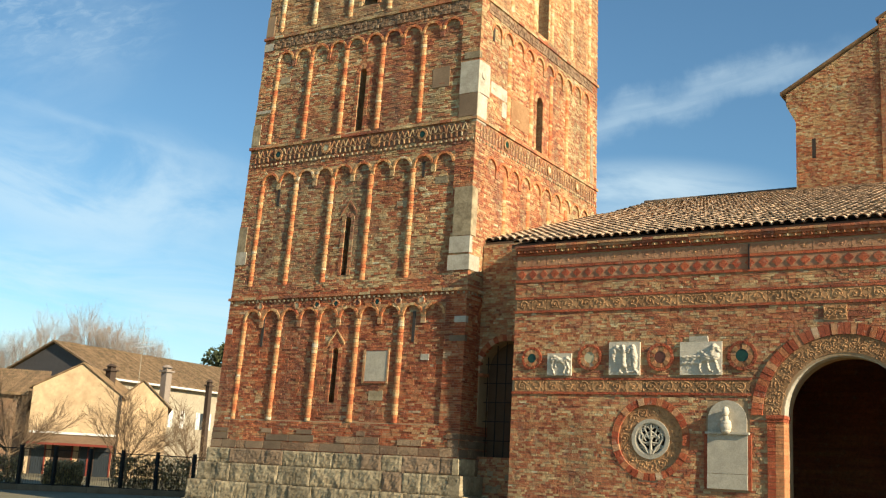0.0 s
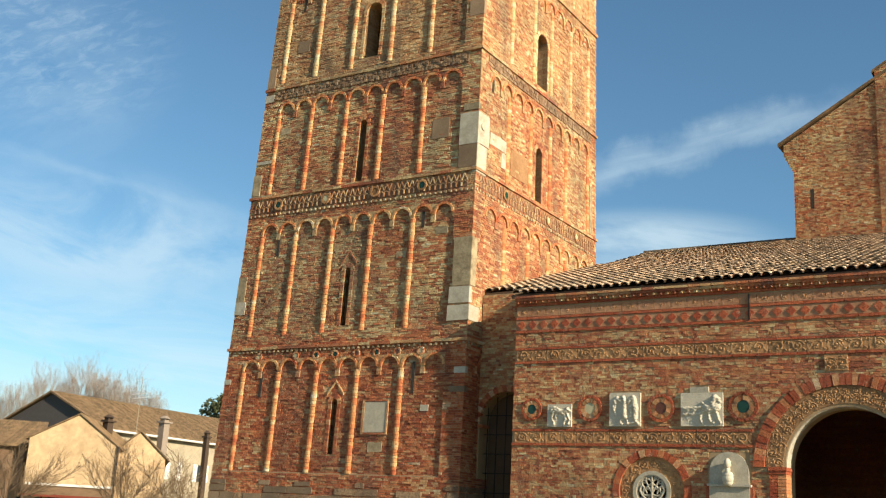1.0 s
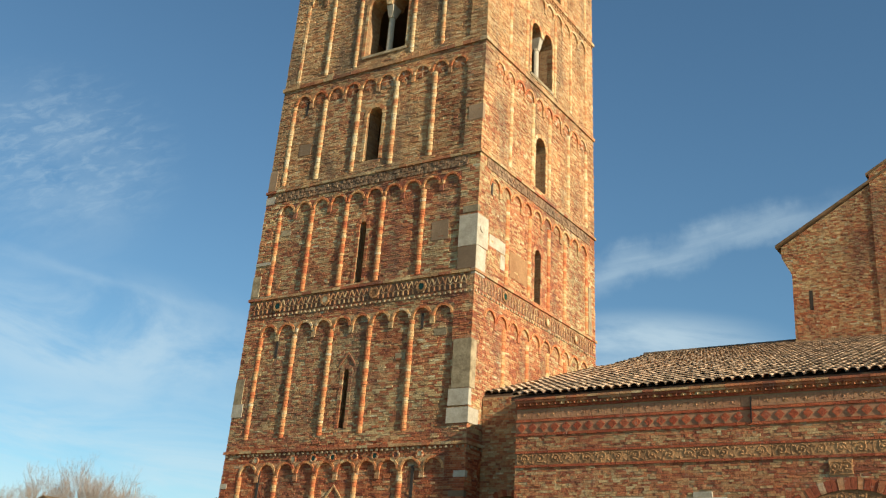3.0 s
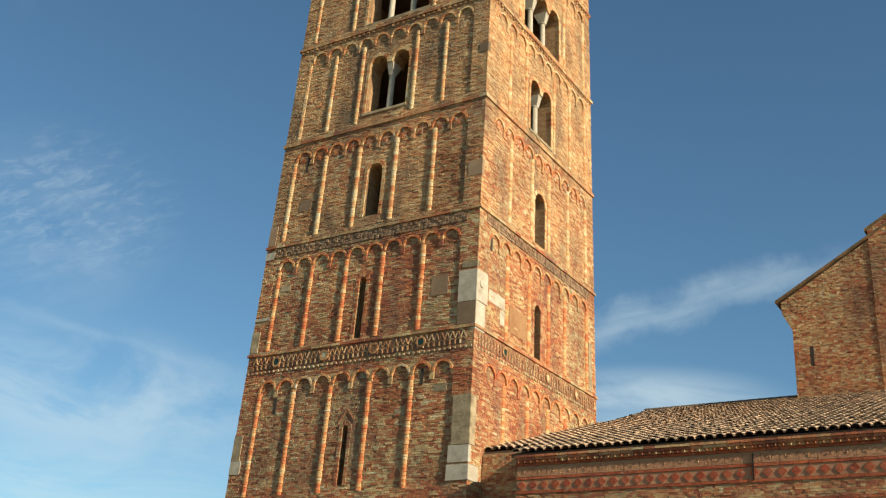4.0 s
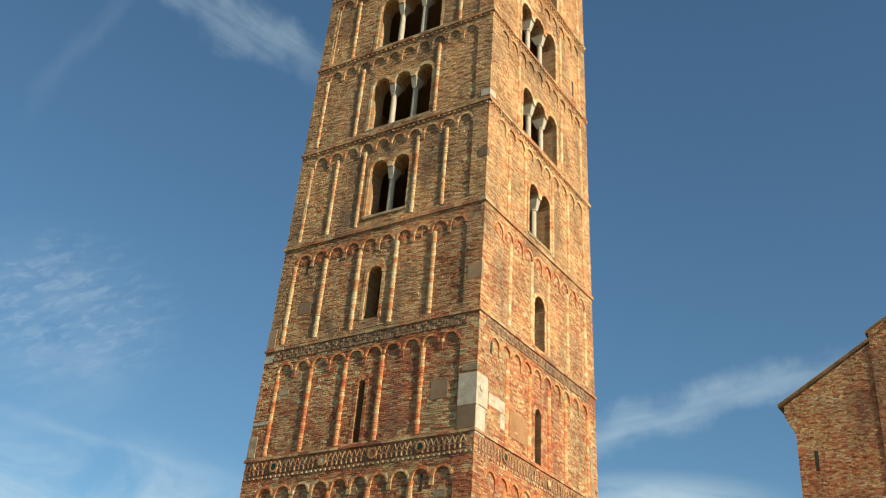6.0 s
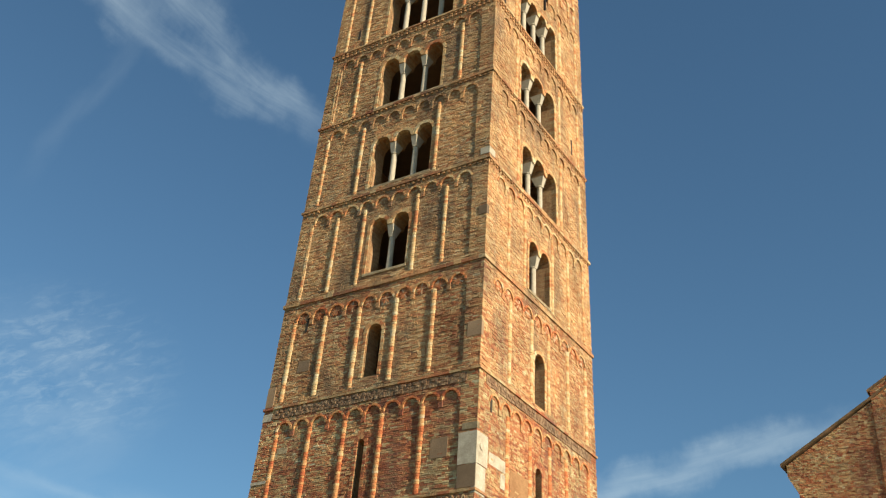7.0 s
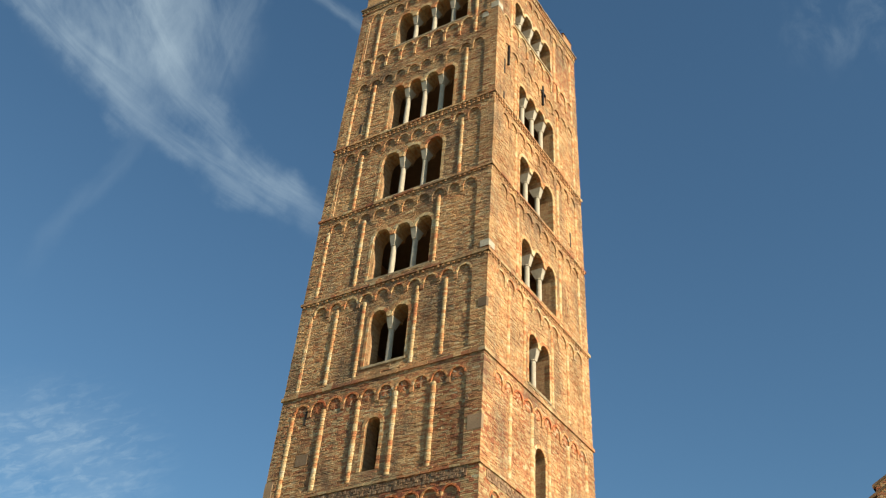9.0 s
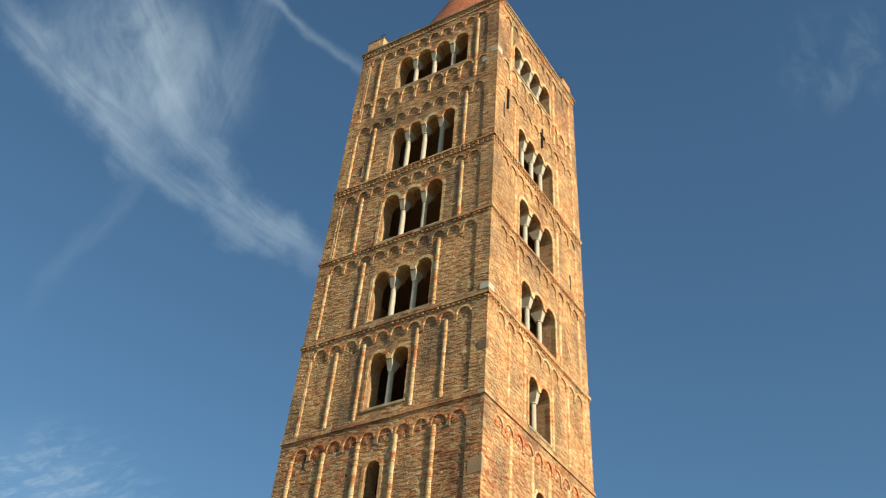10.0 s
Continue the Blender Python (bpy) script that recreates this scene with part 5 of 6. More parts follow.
# marble reliefs of beasts and birds, kept as plain rounded shapes
def relief(name, slab, strokes, label):
    """A slab carved in low relief: rounded limbs and bodies along strokes (from, to, radius, height), in shares of the slab."""
    x0, x1, z0, z1 = slab
    w, h = x1 - x0, z1 - z0
    nx, nz = 44, 40
    gu, gv = np.meshgrid(np.linspace(0, 1, nx), np.linspace(0, 1, nz))
    X, Z = gu * w, gv * h
    H = np.zeros_like(X)
    for ua, va, ub, vb, r, high in strokes:
        ax, az_, bx, bz = ua * w, va * h, ub * w, vb * h
        dd = (bx - ax) ** 2 + (bz - az_) ** 2 + 1e-9
        t = (((X - ax) * (bx - ax) + (Z - az_) * (bz - az_)) / dd).clip(0, 1)
        q = np.hypot(X - ax - t * (bx - ax), Z - az_ - t * (bz - az_)) / r
        H = np.maximum(H, high * np.sqrt((1 - q ** 2).clip(0, 1)))
    H *= .72
    H += np.random.normal(0, .0045, H.shape) + .012 * np.sin(gu * 37 + 5 * np.sin(gv * 23)) * (H > .02)
    edge = (gu < .03) | (gu > .97) | (gv < .03) | (gv > .97)
    H[edge] = .004
    verts = [(x0 + a, PY - .045 - q, z0 + b) for a, b, q in zip(X.ravel(), Z.ravel(), H.ravel())]
    faces = [(j * nx + i, j * nx + i + 1, (j + 1) * nx + i + 1, (j + 1) * nx + i) for j in range(nz - 1) for i in range(nx - 1)]
    b = Lump()
    b.box(x0, x1, PY - .047, PY + .05, z0, z1, .004)
    body = b.part(name, marble, porch_wall, label)
    mesh_part("carving", verts, faces, marble, body, smooth=True)


relief("marble_relief", (2.78, 3.41, 4.05, 4.58), [(.20, .66, .40, .74, .055, .06), (.40, .72, .66, .62, .065, .07), (.66, .64, .82, .76, .055, .065), (.84, .78, .92, .70, .035, .055), (.26, .64, .20, .36, .034, .055), (.20, .36, .30, .10, .028, .05),
        (.40, .66, .36, .38, .03, .045), (.70, .60, .78, .34, .036, .055), (.78, .34, .70, .10, .028, .05), (.82, .62, .92, .30, .03, .045), (.92, .30, .88, .10, .025, .045), (.16, .78, .30, .88, .022, .045), (.30, .88, .42, .84, .02, .04)], "pale marble slab with a carved beast")
relief("marble_relief", (4.38, 5.14, 4.06, 4.83), [(.50, .28, .50, .70, .062, .085), (.50, .72, .46, .86, .045, .08), (.46, .88, .38, .84, .022, .06), (.38, .74, .24, .84, .05, .06), (.22, .82, .14, .52, .055, .06), (.15, .5, .20, .34, .03, .05),
        (.62, .70, .72, .84, .055, .065), (.76, .82, .84, .52, .075, .075), (.84, .52, .84, .24, .055, .065), (.70, .62, .70, .30, .03, .05), (.44, .30, .36, .12, .026, .055), (.56, .28, .60, .10, .026, .055), (.30, .08, .44, .07, .022, .05), (.56, .07, .92, .10, .024, .05), (.80, .20, .94, .08, .03, .05)], "pale marble slab with a carved bird")
FEATHERS = [(.04 + .055 * i, .34 + .11 * j, .07 + .055 * i, .38 + .11 * j, .030, .035) for i in range(8) for j in range(2)]
relief("marble_relief", (6.10, 7.06, 4.06, 4.80), FEATHERS + [(.62, .52, .84, .56, .11, .09), (.74, .66, .82, .84, .07, .085), (.82, .88, .90, .80, .045, .07), (.88, .78, .94, .72, .03, .06), (.05, .52, .52, .56, .035, .045), (.56, .46, .46, .26, .034, .06), (.46, .26, .52, .08, .028, .055),
        (.66, .42, .70, .16, .034, .06), (.70, .16, .78, .10, .026, .05), (.84, .44, .90, .20, .036, .06), (.90, .20, .94, .10, .026, .05), (.60, .62, .52, .70, .03, .05)], "pale marble slab with a carved winged beast")
b = Lump()
b.box(6.30, 6.74, PY - .04, PY + .05, 4.805, 4.93, .01)
b.part("marble_fragment", marble_shade, porch_wall)

# memorial tablet with a bust in an arched niche
b = Lump()
tm, tr_ = 7.17, .43
pts = [(tm - tr_, 2.80)] + [(tm - tr_ * math.cos(t), 3.08 + tr_ * math.sin(t)) for t in np.linspace(0, math.pi, 15)] + [(tm + tr_, 2.80)]
n = len(pts)
b.add([(x, PY - .03, z) for x, z in pts] + [(x, PY + .05, z) for x, z in pts], [tuple(range(n))[::-1], tuple(range(n, 2 * n))] + [(i, (i + 1) % n, n + (i + 1) % n, n + i) for i in range(n)])
tablet = b.part("memorial", marble_shade, porch_wall, "grey marble memorial tablet with a bust")
b = Lump()
b.box(6.74, 7.62, PY - .05, PY + .05, 1.93, 2.77)
b.part("tablet_slab", marble_shade, tablet)
b = Lump()
b.box(6.74, 7.62, PY - .06, PY + .05, 1.60, 1.92)
b.part("tablet_slab", marble_shade, tablet)
b = Lump()
b.box(6.70, 7.66, PY - .10, PY + .05, 2.77, 2.82)
b.part("ledge", marble_shade, tablet)
for x0, x1 in ((6.66, 6.73), (7.63, 7.70)):
    b = Lump()
    b.box(x0, x1, PY - .03, PY + .03, 1.58, 2.77)
    b.part("tablet_frame", terracotta, tablet)
bm = bmesh.new()
for x, y, z, ax, ay, az_ in ((7.17, -.13, 3.25, .078, .090, .118), (7.17, -.12, 3.11, .060, .066, .13), (7.17, -.11, 3.00, .118, .080, .10), (7.17, -.11, 2.93, .125, .085, .12), (7.17, -.10, 2.85, .105, .080, .08)):
    bmesh.ops.create_uvsphere(bm, u_segments=14, v_segments=10, radius=1.0, matrix=Matrix.Translation((x, PY + y, z)) @ Matrix.Diagonal((ax, ay, az_, 1)))
part("bust", bm, marble, tablet, smooth=True)

# ---- porch roof of curved clay tiles ----
SLOPE = 0.327
roof = base_empty("porch_roof", (6, 6, 9), "low tiled roof of weathered clay barrel tiles over the porch", "roof", kind="structure")


def roof_z(y):
    return 7.60 + SLOPE * y


def roof_slab(x0, x1, y0, y1, x0b=None):
    x0b = x0 if x0b is None else x0b
    b = Lump()
    b.hexa([(x0, y0, roof_z(y0) - .16), (x1, y0, roof_z(y0) - .16), (x1, y1, roof_z(y1) - .16), (x0b, y1, roof_z(y1) - .16),
            (x0, y0, roof_z(y0) - .06), (x1, y0, roof_z(y0) - .06), (x1, y1, roof_z(y1) - .06), (x0b, y1, roof_z(y1) - .06)])
    b.part("roof_deck", eaves_wood, roof)


RIDGE_Y = 14.1
roof_slab(1.60, PX1 + .3, -.50, .78)
roof_slab(-0.12, PX1 + .3, .78, 8.3)
roof_slab(0.25, PX1 + .3, 8.3, RIDGE_Y, -0.55)


def left_edge(y):
    return 1.58 if y < .72 else (-0.16 - .0117 * (roof_z(y) - 8)) if y < 8.4 else 0.25 - .8 * (y - 8.3) / 5.8


TP, TL = 0.225, 0.36
tile_v = []
for k, (yy, rr) in enumerate(((0.0, .112), (0.46, .088))):
    for i in range(7):
        t = math.pi * i / 6
        tile_v.append((-rr * math.cos(t), yy, rr * .75 * math.sin(t) + (0.028 if k == 0 else 0.0)))
inner = [(x * .84, y, z - .014) for x, y, z in tile_v[:7]]
tile_v += inner
tile_f = [(i, i + 1, i + 8, i + 7) for i in range(6)] + [(i + 1, i, i + 14, i + 15) for i in range(6)]
tile_mesh = bpy.data.meshes.new("roof_tile")
tile_mesh.from_pydata(tile_v, [], tile_f)
tile_mesh.materials.append(tile_clay)
tile_mesh.polygons.foreach_set("use_smooth", [i < 6 for i in range(len(tile_f))])
pitch_angle = math.degrees(math.atan(SLOPE))
tv, tf = [], []
loose_tiles = []
count = 0
row = 0
y = -0.54
while y < RIDGE_Y - .1:
    x = left_edge(y) + .1
    # keep one grid of columns over the whole roof
    x = math.ceil((x + 5) / TP) * TP - 5
    while x < 12.6:
        jx, jy, jr = random.uniform(-.012, .012), random.uniform(-.025, .025), random.uniform(-2.5, 2.5)
        m = pose(x + jx, y + jy, roof_z(y + jy) - .03 + random.uniform(-.006, .008), pitch_angle, 0, jr)
        if row < 7 and 1.7 < x < 10.4 and count < 300:
            loose_tiles.append(m)
            count += 1
        else:
            k = len(tv)
            tv.extend([tuple(m @ Vector(v)) for v in tile_v])
            tf.extend([tuple(i + k for i in q) for q in tile_f])
        x += TP
    y += TL * math.cos(math.atan(SLOPE))
    row += 1
stuff(mesh_part("tile_field", tv, tf, tile_clay, roof, smooth=False), "rows of weathered clay barrel tiles")
b = Lump()
x = -0.55
while x < 5.3:
    b.tube((x, RIDGE_Y, roof_z(RIDGE_Y) + .0), (x + .42, RIDGE_Y, roof_z(RIDGE_Y) + .01), .12, .10, 10)
    x += .36
stuff(b.part("ridge_tile", tile_ridge, roof))
# ---- nave of the church behind ----
nave = base_empty("church_nave", (12, 20, 0), "tall brick church nave with a raking gable front", "church")
NX0, NY = 5.24, 13.90
N_MID = 12.2


def gable_z(x):
    return 15.90 + .592 * (x - 4.74) if x <= N_MID else 15.90 + .592 * (2 * N_MID - x - 4.74)


out_line = [(NX0, 0), (NX0, 14.70), (4.95, 15.28), (4.90, 15.80), (N_MID, gable_z(N_MID) - .12), (2 * N_MID - 4.9, 15.8), (2 * N_MID - 4.95, 15.28), (2 * N_MID - NX0, 14.7), (2 * N_MID - NX0, 0)]
n = len(out_line)
b = Lump()
b.add([(x, NY + .008, z) for x, z in out_line] + [(x, NY + .8, z) for x, z in out_line], [tuple(range(n)), tuple(range(n, 2 * n))[::-1]] + [((i + 1) % n, i, n + i, n + (i + 1) % n) for i in range(n)])
front = b.part("gable_wall", mortar, nave)


def nave_free(x0, x1, z):
    a = NX0 if z < 14.7 else max(4.9, NX0 - (z - 14.7) * .5)
    b = min(x1, 12.0)
    if z > 15.75:
        a = max(a, 4.74 + (z + .2 - 15.90) / .592)
    runs = [(a, b)] if b - a > .05 else []
    if 13.28 < z < 14.02:
        runs = [q for p0, p1 in runs for q in ((p0, min(p1, 5.80)), (max(p0, 5.93), p1)) if q[1] - q[0] > .03]
    return runs


stuff(fast_mesh("brickwork", *flat_bricks(wall_bricks(4.9, 12.0, 11.5, 20.2, NY, nave_free, .052, .068), .006), brick_mixed, front))
# the slit is a dark box, its inner shade put into colour
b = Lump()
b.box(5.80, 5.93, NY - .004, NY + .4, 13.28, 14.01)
b.part("slit", void_shade, front)
PIL_X = (8.16, 9.1)
b = Lump()
q0, q1 = gable_z(PIL_X[0]) + .22, gable_z(PIL_X[1]) + .22
b.hexa([(x, y, z) for z0, z1 in ((11.6, 11.6), (q0, q1)) for x, y, z in ((PIL_X[0], NY - .032, z0), (PIL_X[1], NY - .032, z1), (PIL_X[1], NY + .5, z1), (PIL_X[0], NY + .5, z0))])
pilaster = b.part("gable_pilaster", mortar, front)


def pilaster_free(x0, x1, z):
    a = max(x0, x0 + (z + .05 - q0) / .592)
    return [(a, x1)] if x1 - a > .05 else []


stuff(fast_mesh("brickwork", *flat_bricks(wall_bricks(PIL_X[0], PIL_X[1], 11.6, q1, NY - .040, pilaster_free, .052, .068), .006), brick_mixed, pilaster))
b = Lump()
b.hexa([(x, y, z + d) for d in (0, .09) for x, y, z in ((PIL_X[0] - .10, NY - .10, q0 - .06), (PIL_X[1], NY - .10, q1), (PIL_X[1], NY + .6, q1), (PIL_X[0] - .10, NY + .6, q0 - .06))])
b.part("coping", tile_far, pilaster)
b = Lump()
for sx in (1, -1):
    xa, xb = (4.70, N_MID) if sx > 0 else (2 * N_MID - 4.70, N_MID)
    za, zb = gable_z(4.70), gable_z(N_MID)
    b.hexa([(xa, NY - .08, za - .10), (xb, NY - .08, zb - .10), (xb, NY + 30, zb - .10), (xa, NY + 30, za - .10), (xa, NY - .08, za), (xb, NY - .08, zb), (xb, NY + 30, zb), (xa, NY + 30, za)])
b.part("nave_roof", tile_far, nave)
for x in (NX0, 2 * N_MID - NX0 - .8):
    b = Lump()
    b.box(x, x + .8, NY + .8, NY + 30, 0, 15.6)
    b.part("side_wall", old_wall, nave)

# the porch stands a little further back
SHIFT = 1.015
to_eye = Matrix.Translation(EYE) @ Matrix.Diagonal((SHIFT, SHIFT, SHIFT, 1)) @ Matrix.Translation(-Vector(EYE))
porch.matrix_basis = to_eye @ porch.matrix_basis

# ---- village behind the lawn ----
def toward(az_deg, dist, z=0.0):
    """A place at a bearing and level distance from the viewpoint."""
    return Vector((EYE[0] + dist * math.sin(radians(az_deg)), EYE[1] + dist * math.cos(radians(az_deg)), z))


def gable_house(name, label, left, right, depth, eave_l, eave_r, apex, apex_at, wall_mat, roof_mat, over=0.25):
    """A house whose gable faces the lawn; left and right are its front corners."""
    L, R = Vector(left), Vector(right)
    u = (R - L).normalized()
    v = Vector((-u.y, u.x, 0))
    house = base_empty(name, (L + R) / 2, label, "house", "village houses")
    P = L + (R - L) * apex_at
    front = [(L, 0), (R, 0), (R, eave_r), (P, apex), (L, eave_l)]
    b = Lump()
    b.add([(p.x, p.y, z) for p, z in front] + [((p + v * depth).x, (p + v * depth).y, z) for p, z in front],
          [(0, 1, 2, 3, 4), (9, 8, 7, 6, 5), (1, 6, 7, 2), (0, 4, 9, 5), (2, 7, 8, 3), (3, 8, 9, 4)])
    b.part("wall", wall_mat, house)
    for p, z, q, sgn in ((L, eave_l, P, -1), (R, eave_r, P, 1)):
        o = u * (sgn * over)
        drop = (apex - z) / (q - p).length * over
        a0, a1 = p + o - v * .12, q - v * .12
        b0, b1 = p + o + v * (depth + .3), q + v * (depth + .3)
        r = Lump()
        vs = []
        for dz in (0.02, 0.09):
            vs += [(a0.x, a0.y, z - drop + dz), (a1.x, a1.y, apex + dz), (b1.x, b1.y, apex + dz), (b0.x, b0.y, z - drop + dz)]
        r.hexa(vs)
        roof_part = r.part("roof", roof_mat, house)
        # ribs of the tile rows down the slope
        rib = Lump()
        n = int(depth / .24)
        for i in range(n):
            f = v * (-.12 + (depth + .4) * (i + .5) / n)
            e0, e1 = p + o + f, q + f
            rib.tube((e0.x, e0.y, z - drop + .09), (e1.x, e1.y, apex + .09), .045, .045, 5)
        stuff(rib.part("roof_ribbing", roof_mat, roof_part))
    return house, u, v


# cream house with the shop, its gable to the lawn
A, B = toward(-52.6, 71.5), toward(-48.35, 70.5)
house, u, v = gable_house("village_house", "cream plastered house with a tiled gable roof and shop", A, B, 11.0, 5.45, 5.2, 7.03, .53, plaster_cream, tile_far)
aw = Lump()
a, b = A + (B - A) * .02 - v * .02, B - v * .02
for dz in (0,):
    aw.hexa([tuple((p + Vector((0, 0, z)))) for p, z in ((a - v * 1.2, 2.05), (b - v * 1.2, 2.05), (b, 2.55), (a, 2.55), (a - v * 1.2, 2.12), (b - v * 1.2, 2.12), (b, 2.62), (a, 2.62))])
# brown puts the canopy's shade into its colour; the valance stays red
canopy = aw.part("awning", plank_brown, house)
val = Lump()
val.hexa([tuple((p + Vector((0, 0, z)))) for p, z in ((a - v * 1.23, 1.96), (b - v * 1.23, 1.96), (b - v * 1.205, 1.96), (a - v * 1.205, 1.96), (a - v * 1.23, 2.1), (b - v * 1.23, 2.1), (b - v * 1.205, 2.1), (a - v * 1.205, 2.1))])
val.part("valance", awning_red, canopy)
led = Lump()
led.hexa([tuple((p + Vector((0, 0, z)))) for p, z in ((a - v * .12, 2.64), (b - v * .12, 2.64), (b, 2.64), (a, 2.64), (a - v * .12, 2.78), (b - v * .12, 2.78), (b, 2.78), (a, 2.78))])
led.part("ledge", white_paint, house)
for f0, f1, m in ((.06, .22, window_dark), (.30, .52, wood_dark), (.60, .70, window_dark), (.76, .95, window_dark)):
    q = Lump()
    p0, p1 = A + (B - A) * f0, A + (B - A) * f1
    q.hexa([tuple((p + Vector((0, 0, z)))) for z in (.05, 1.95) for p in (p0 - v * .03, p1 - v * .03, p1 + v * .1, p0 + v * .1)])
    shop = q.part("shop_window", m, house)
    for p in (p0, p1):
        q = Lump()
        q.hexa([tuple(o + Vector((0, 0, z))) for z in (0, 2.0) for o in (p - u * .05 - v * .07, p + u * .05 - v * .07, p + u * .05, p - u * .05)])
        q.part("door_post", wood_dark if p is p0 else awning_red, shop)
# lower house beside it
A2, B2 = toward(-48.3, 71.5), toward(-46.0, 71.5)
house2, u2, v2 = gable_house("village_house", "small cream house with a low gable beside the shop", A2, B2, 10.0, 5.17, 4.75, 6.27, .42, plaster_cream, tile_far)
q = Lump()
p = B - v * .12
q.tube((p.x, p.y, .1), (p.x, p.y, 5.2), .07, .07, 8)
q.part("drainpipe", iron, house)
# outbuilding on the other side, shade put into its wall's dark colour
out_house = base_empty("village_house", toward(-55, 74), "brown roofed outbuilding with shade put into its wall colour", "house", "village houses")
A3, B3 = toward(-58.5, 75.0), toward(-52.75, 73.0)
u3 = (B3 - A3).normalized()
v3 = Vector((-u3.y, u3.x, 0))
b = Lump()
b.hexa([tuple(p + Vector((0, 0, z))) for z, k in ((0, 0), (1, 1)) for p, z in ((A3, 5.0 * k), (B3, 5.0 * k), (B3 + v3 * 6, 6.7 * k), (A3 + v3 * 6, 6.7 * k))])
b.part("wall", brick_brown, out_house)
b = Lump()
b.hexa([tuple(p + Vector((0, 0, z + dz))) for dz in (.02, .18) for p, z in ((A3 - v3 * .4, 4.9), (B3 - v3 * .4, 4.9), (B3 + v3 * 6, 6.75), (A3 + v3 * 6, 6.75))])
rp = b.part("roof", tile_far, out_house)
rib = Lump()
for i in range(50):
    f = A3.lerp(B3, (i + .5) / 50)
    p0, p1 = f - v3 * .4, f + v3 * 6
    rib.tube((p0.x, p0.y, 5.09), (p1.x, p1.y, 6.94), .05, .05, 5)
stuff(rib.part("roof_ribbing", tile_far, rp))
# long house behind, its ridge running away
RL, RR = toward(-51.8, 100.0), toward(-41.5, 121.0)
ridge_dir = (RR - RL).normalized()
perp = Vector((ridge_dir.y, -ridge_dir.x, 0))
if (Vector(EYE) - RL).dot(perp) < 0:
    perp = -perp
long_house = base_empty("village_house", (RL + RR) / 2, "long cream house with an old tiled roof and chimneys", "house", "village houses")
HW, EAVE, TOP = 6.5, 8.0, 10.95
w0 = Lump()
c = [RL + perp * HW, RR + perp * HW, RR - perp * HW, RL - perp * HW]
w0.hexa([(p.x, p.y, z) for z in (0, EAVE) for p in c])
w0.part("wall", plaster_grey, long_house)
gb = Lump()
inn = ridge_dir * .05
g0 = [(RL + perp * HW - inn, EAVE), (RL - inn, TOP - .1), (RL - perp * HW - inn, EAVE)]
gb.add([(p.x, p.y, z) for p, z in g0] + [((p + ridge_dir * .3).x, (p + ridge_dir * .3).y, z) for p, z in g0], [(0, 1, 2), (5, 4, 3), (0, 3, 4, 1), (1, 4, 5, 2), (2, 5, 3, 0)])
gb.part("gable_cladding", slate_boards, long_house)
for sgn in (1, -1):
    e = perp * (sgn * (HW + .5))
    a0, a1 = RL + e - ridge_dir * .35, RR + e
    r0, r1 = RL - ridge_dir * .35, RR
    r = Lump()
    vs = []
    for dz in (0.0, .16):
        vs += [(a0.x, a0.y, EAVE - .18 + dz), (a1.x, a1.y, EAVE - .18 + dz), (r1.x, r1.y, TOP + dz), (r0.x, r0.y, TOP + dz)]
    r.hexa(vs)
    rp = r.part("roof", tile_far, long_house)
    rib = Lump()
    n = int((RR - RL).length / .26)
    for i in range(n):
        f = (RR - RL) * ((i + .5) / n)
        p0, p1 = RL + e + f, RL + f
        rib.tube((p0.x, p0.y, EAVE - .02), (p1.x, p1.y, TOP + .16), .045, .045, 5)
    stuff(rib.part("roof_ribbing", tile_far, rp))
gt = Lump()
p0, p1 = RL + perp * (HW + .55), RR + perp * (HW + .55)
gt.tube((p0.x, p0.y, EAVE - .22), (p1.x, p1.y, EAVE - .22), .10, .10, 8)
gt.part("gutter", white_paint, long_house)
for az_, wz in ((-45.55, 5.0), (-44.2, 5.0)):
    # where the bearing meets the near wall
    best = min((RL + perp * (HW + .03) + ridge_dir * t for t in np.linspace(0, 32, 300)), key=lambda p: abs(math.degrees(math.atan2(p.x - EYE[0], p.y - EYE[1])) - az_))
    q = Lump()
    d = ridge_dir
    q.hexa([tuple(best + d * s + perp * o + Vector((0, 0, z))) for z in (wz - .75, wz + .75) for s, o in ((-.5, .02), (.5, .02), (.5, -.06), (-.5, -.06))])
    win = q.part("window", plaster_grey if az_ < -45 else window_dark, long_house)
    for s in (-.78, .78):
        k = Lump()
        k.hexa([tuple(best + d * (s + t) + perp * o + Vector((0, 0, z))) for z in (wz - .78, wz + .78) for t, o in ((-.27, .06), (.27, .06), (.27, 0), (-.27, 0))])
        k.part("shutter", white_paint, win)


def chimney(az_deg, dist, z0, z1, half, mat, cap=True):
    p = toward(az_deg, dist)
    ob = base_empty("chimney", (p.x, p.y, z0), "rendered chimney stack rising over the tiled roofs", "chimney", "chimneys")
    b = Lump()
    b.box(p.x - half, p.x + half, p.y - half, p.y + half, z0, z1)
    stack = b.part("shaft", mat, ob)
    if cap:
        k = Lump()
        k.box(p.x - half * 1.5, p.x + half * 1.5, p.y - half * 1.5, p.y + half * 1.5, z1, z1 + .12)
        k.box(p.x - half * .8, p.x + half * .8, p.y - half * .8, p.y + half * .8, z1 + .12, z1 + .3)
        k.tube((p.x, p.y, z1 + .3), (p.x, p.y, z1 + .5), half * 1.6, half * .5, 8)
        k.part("cap", mat, stack)


chimney(-46.25, 75, 4.2, 7.2, .25, bark_far)
chimney(-49.0, 75.0, 4.6, 7.0, .24, wood_dark)
chimney(-44.05, 76.0, 0.0, 6.5, .16, wood_dark)
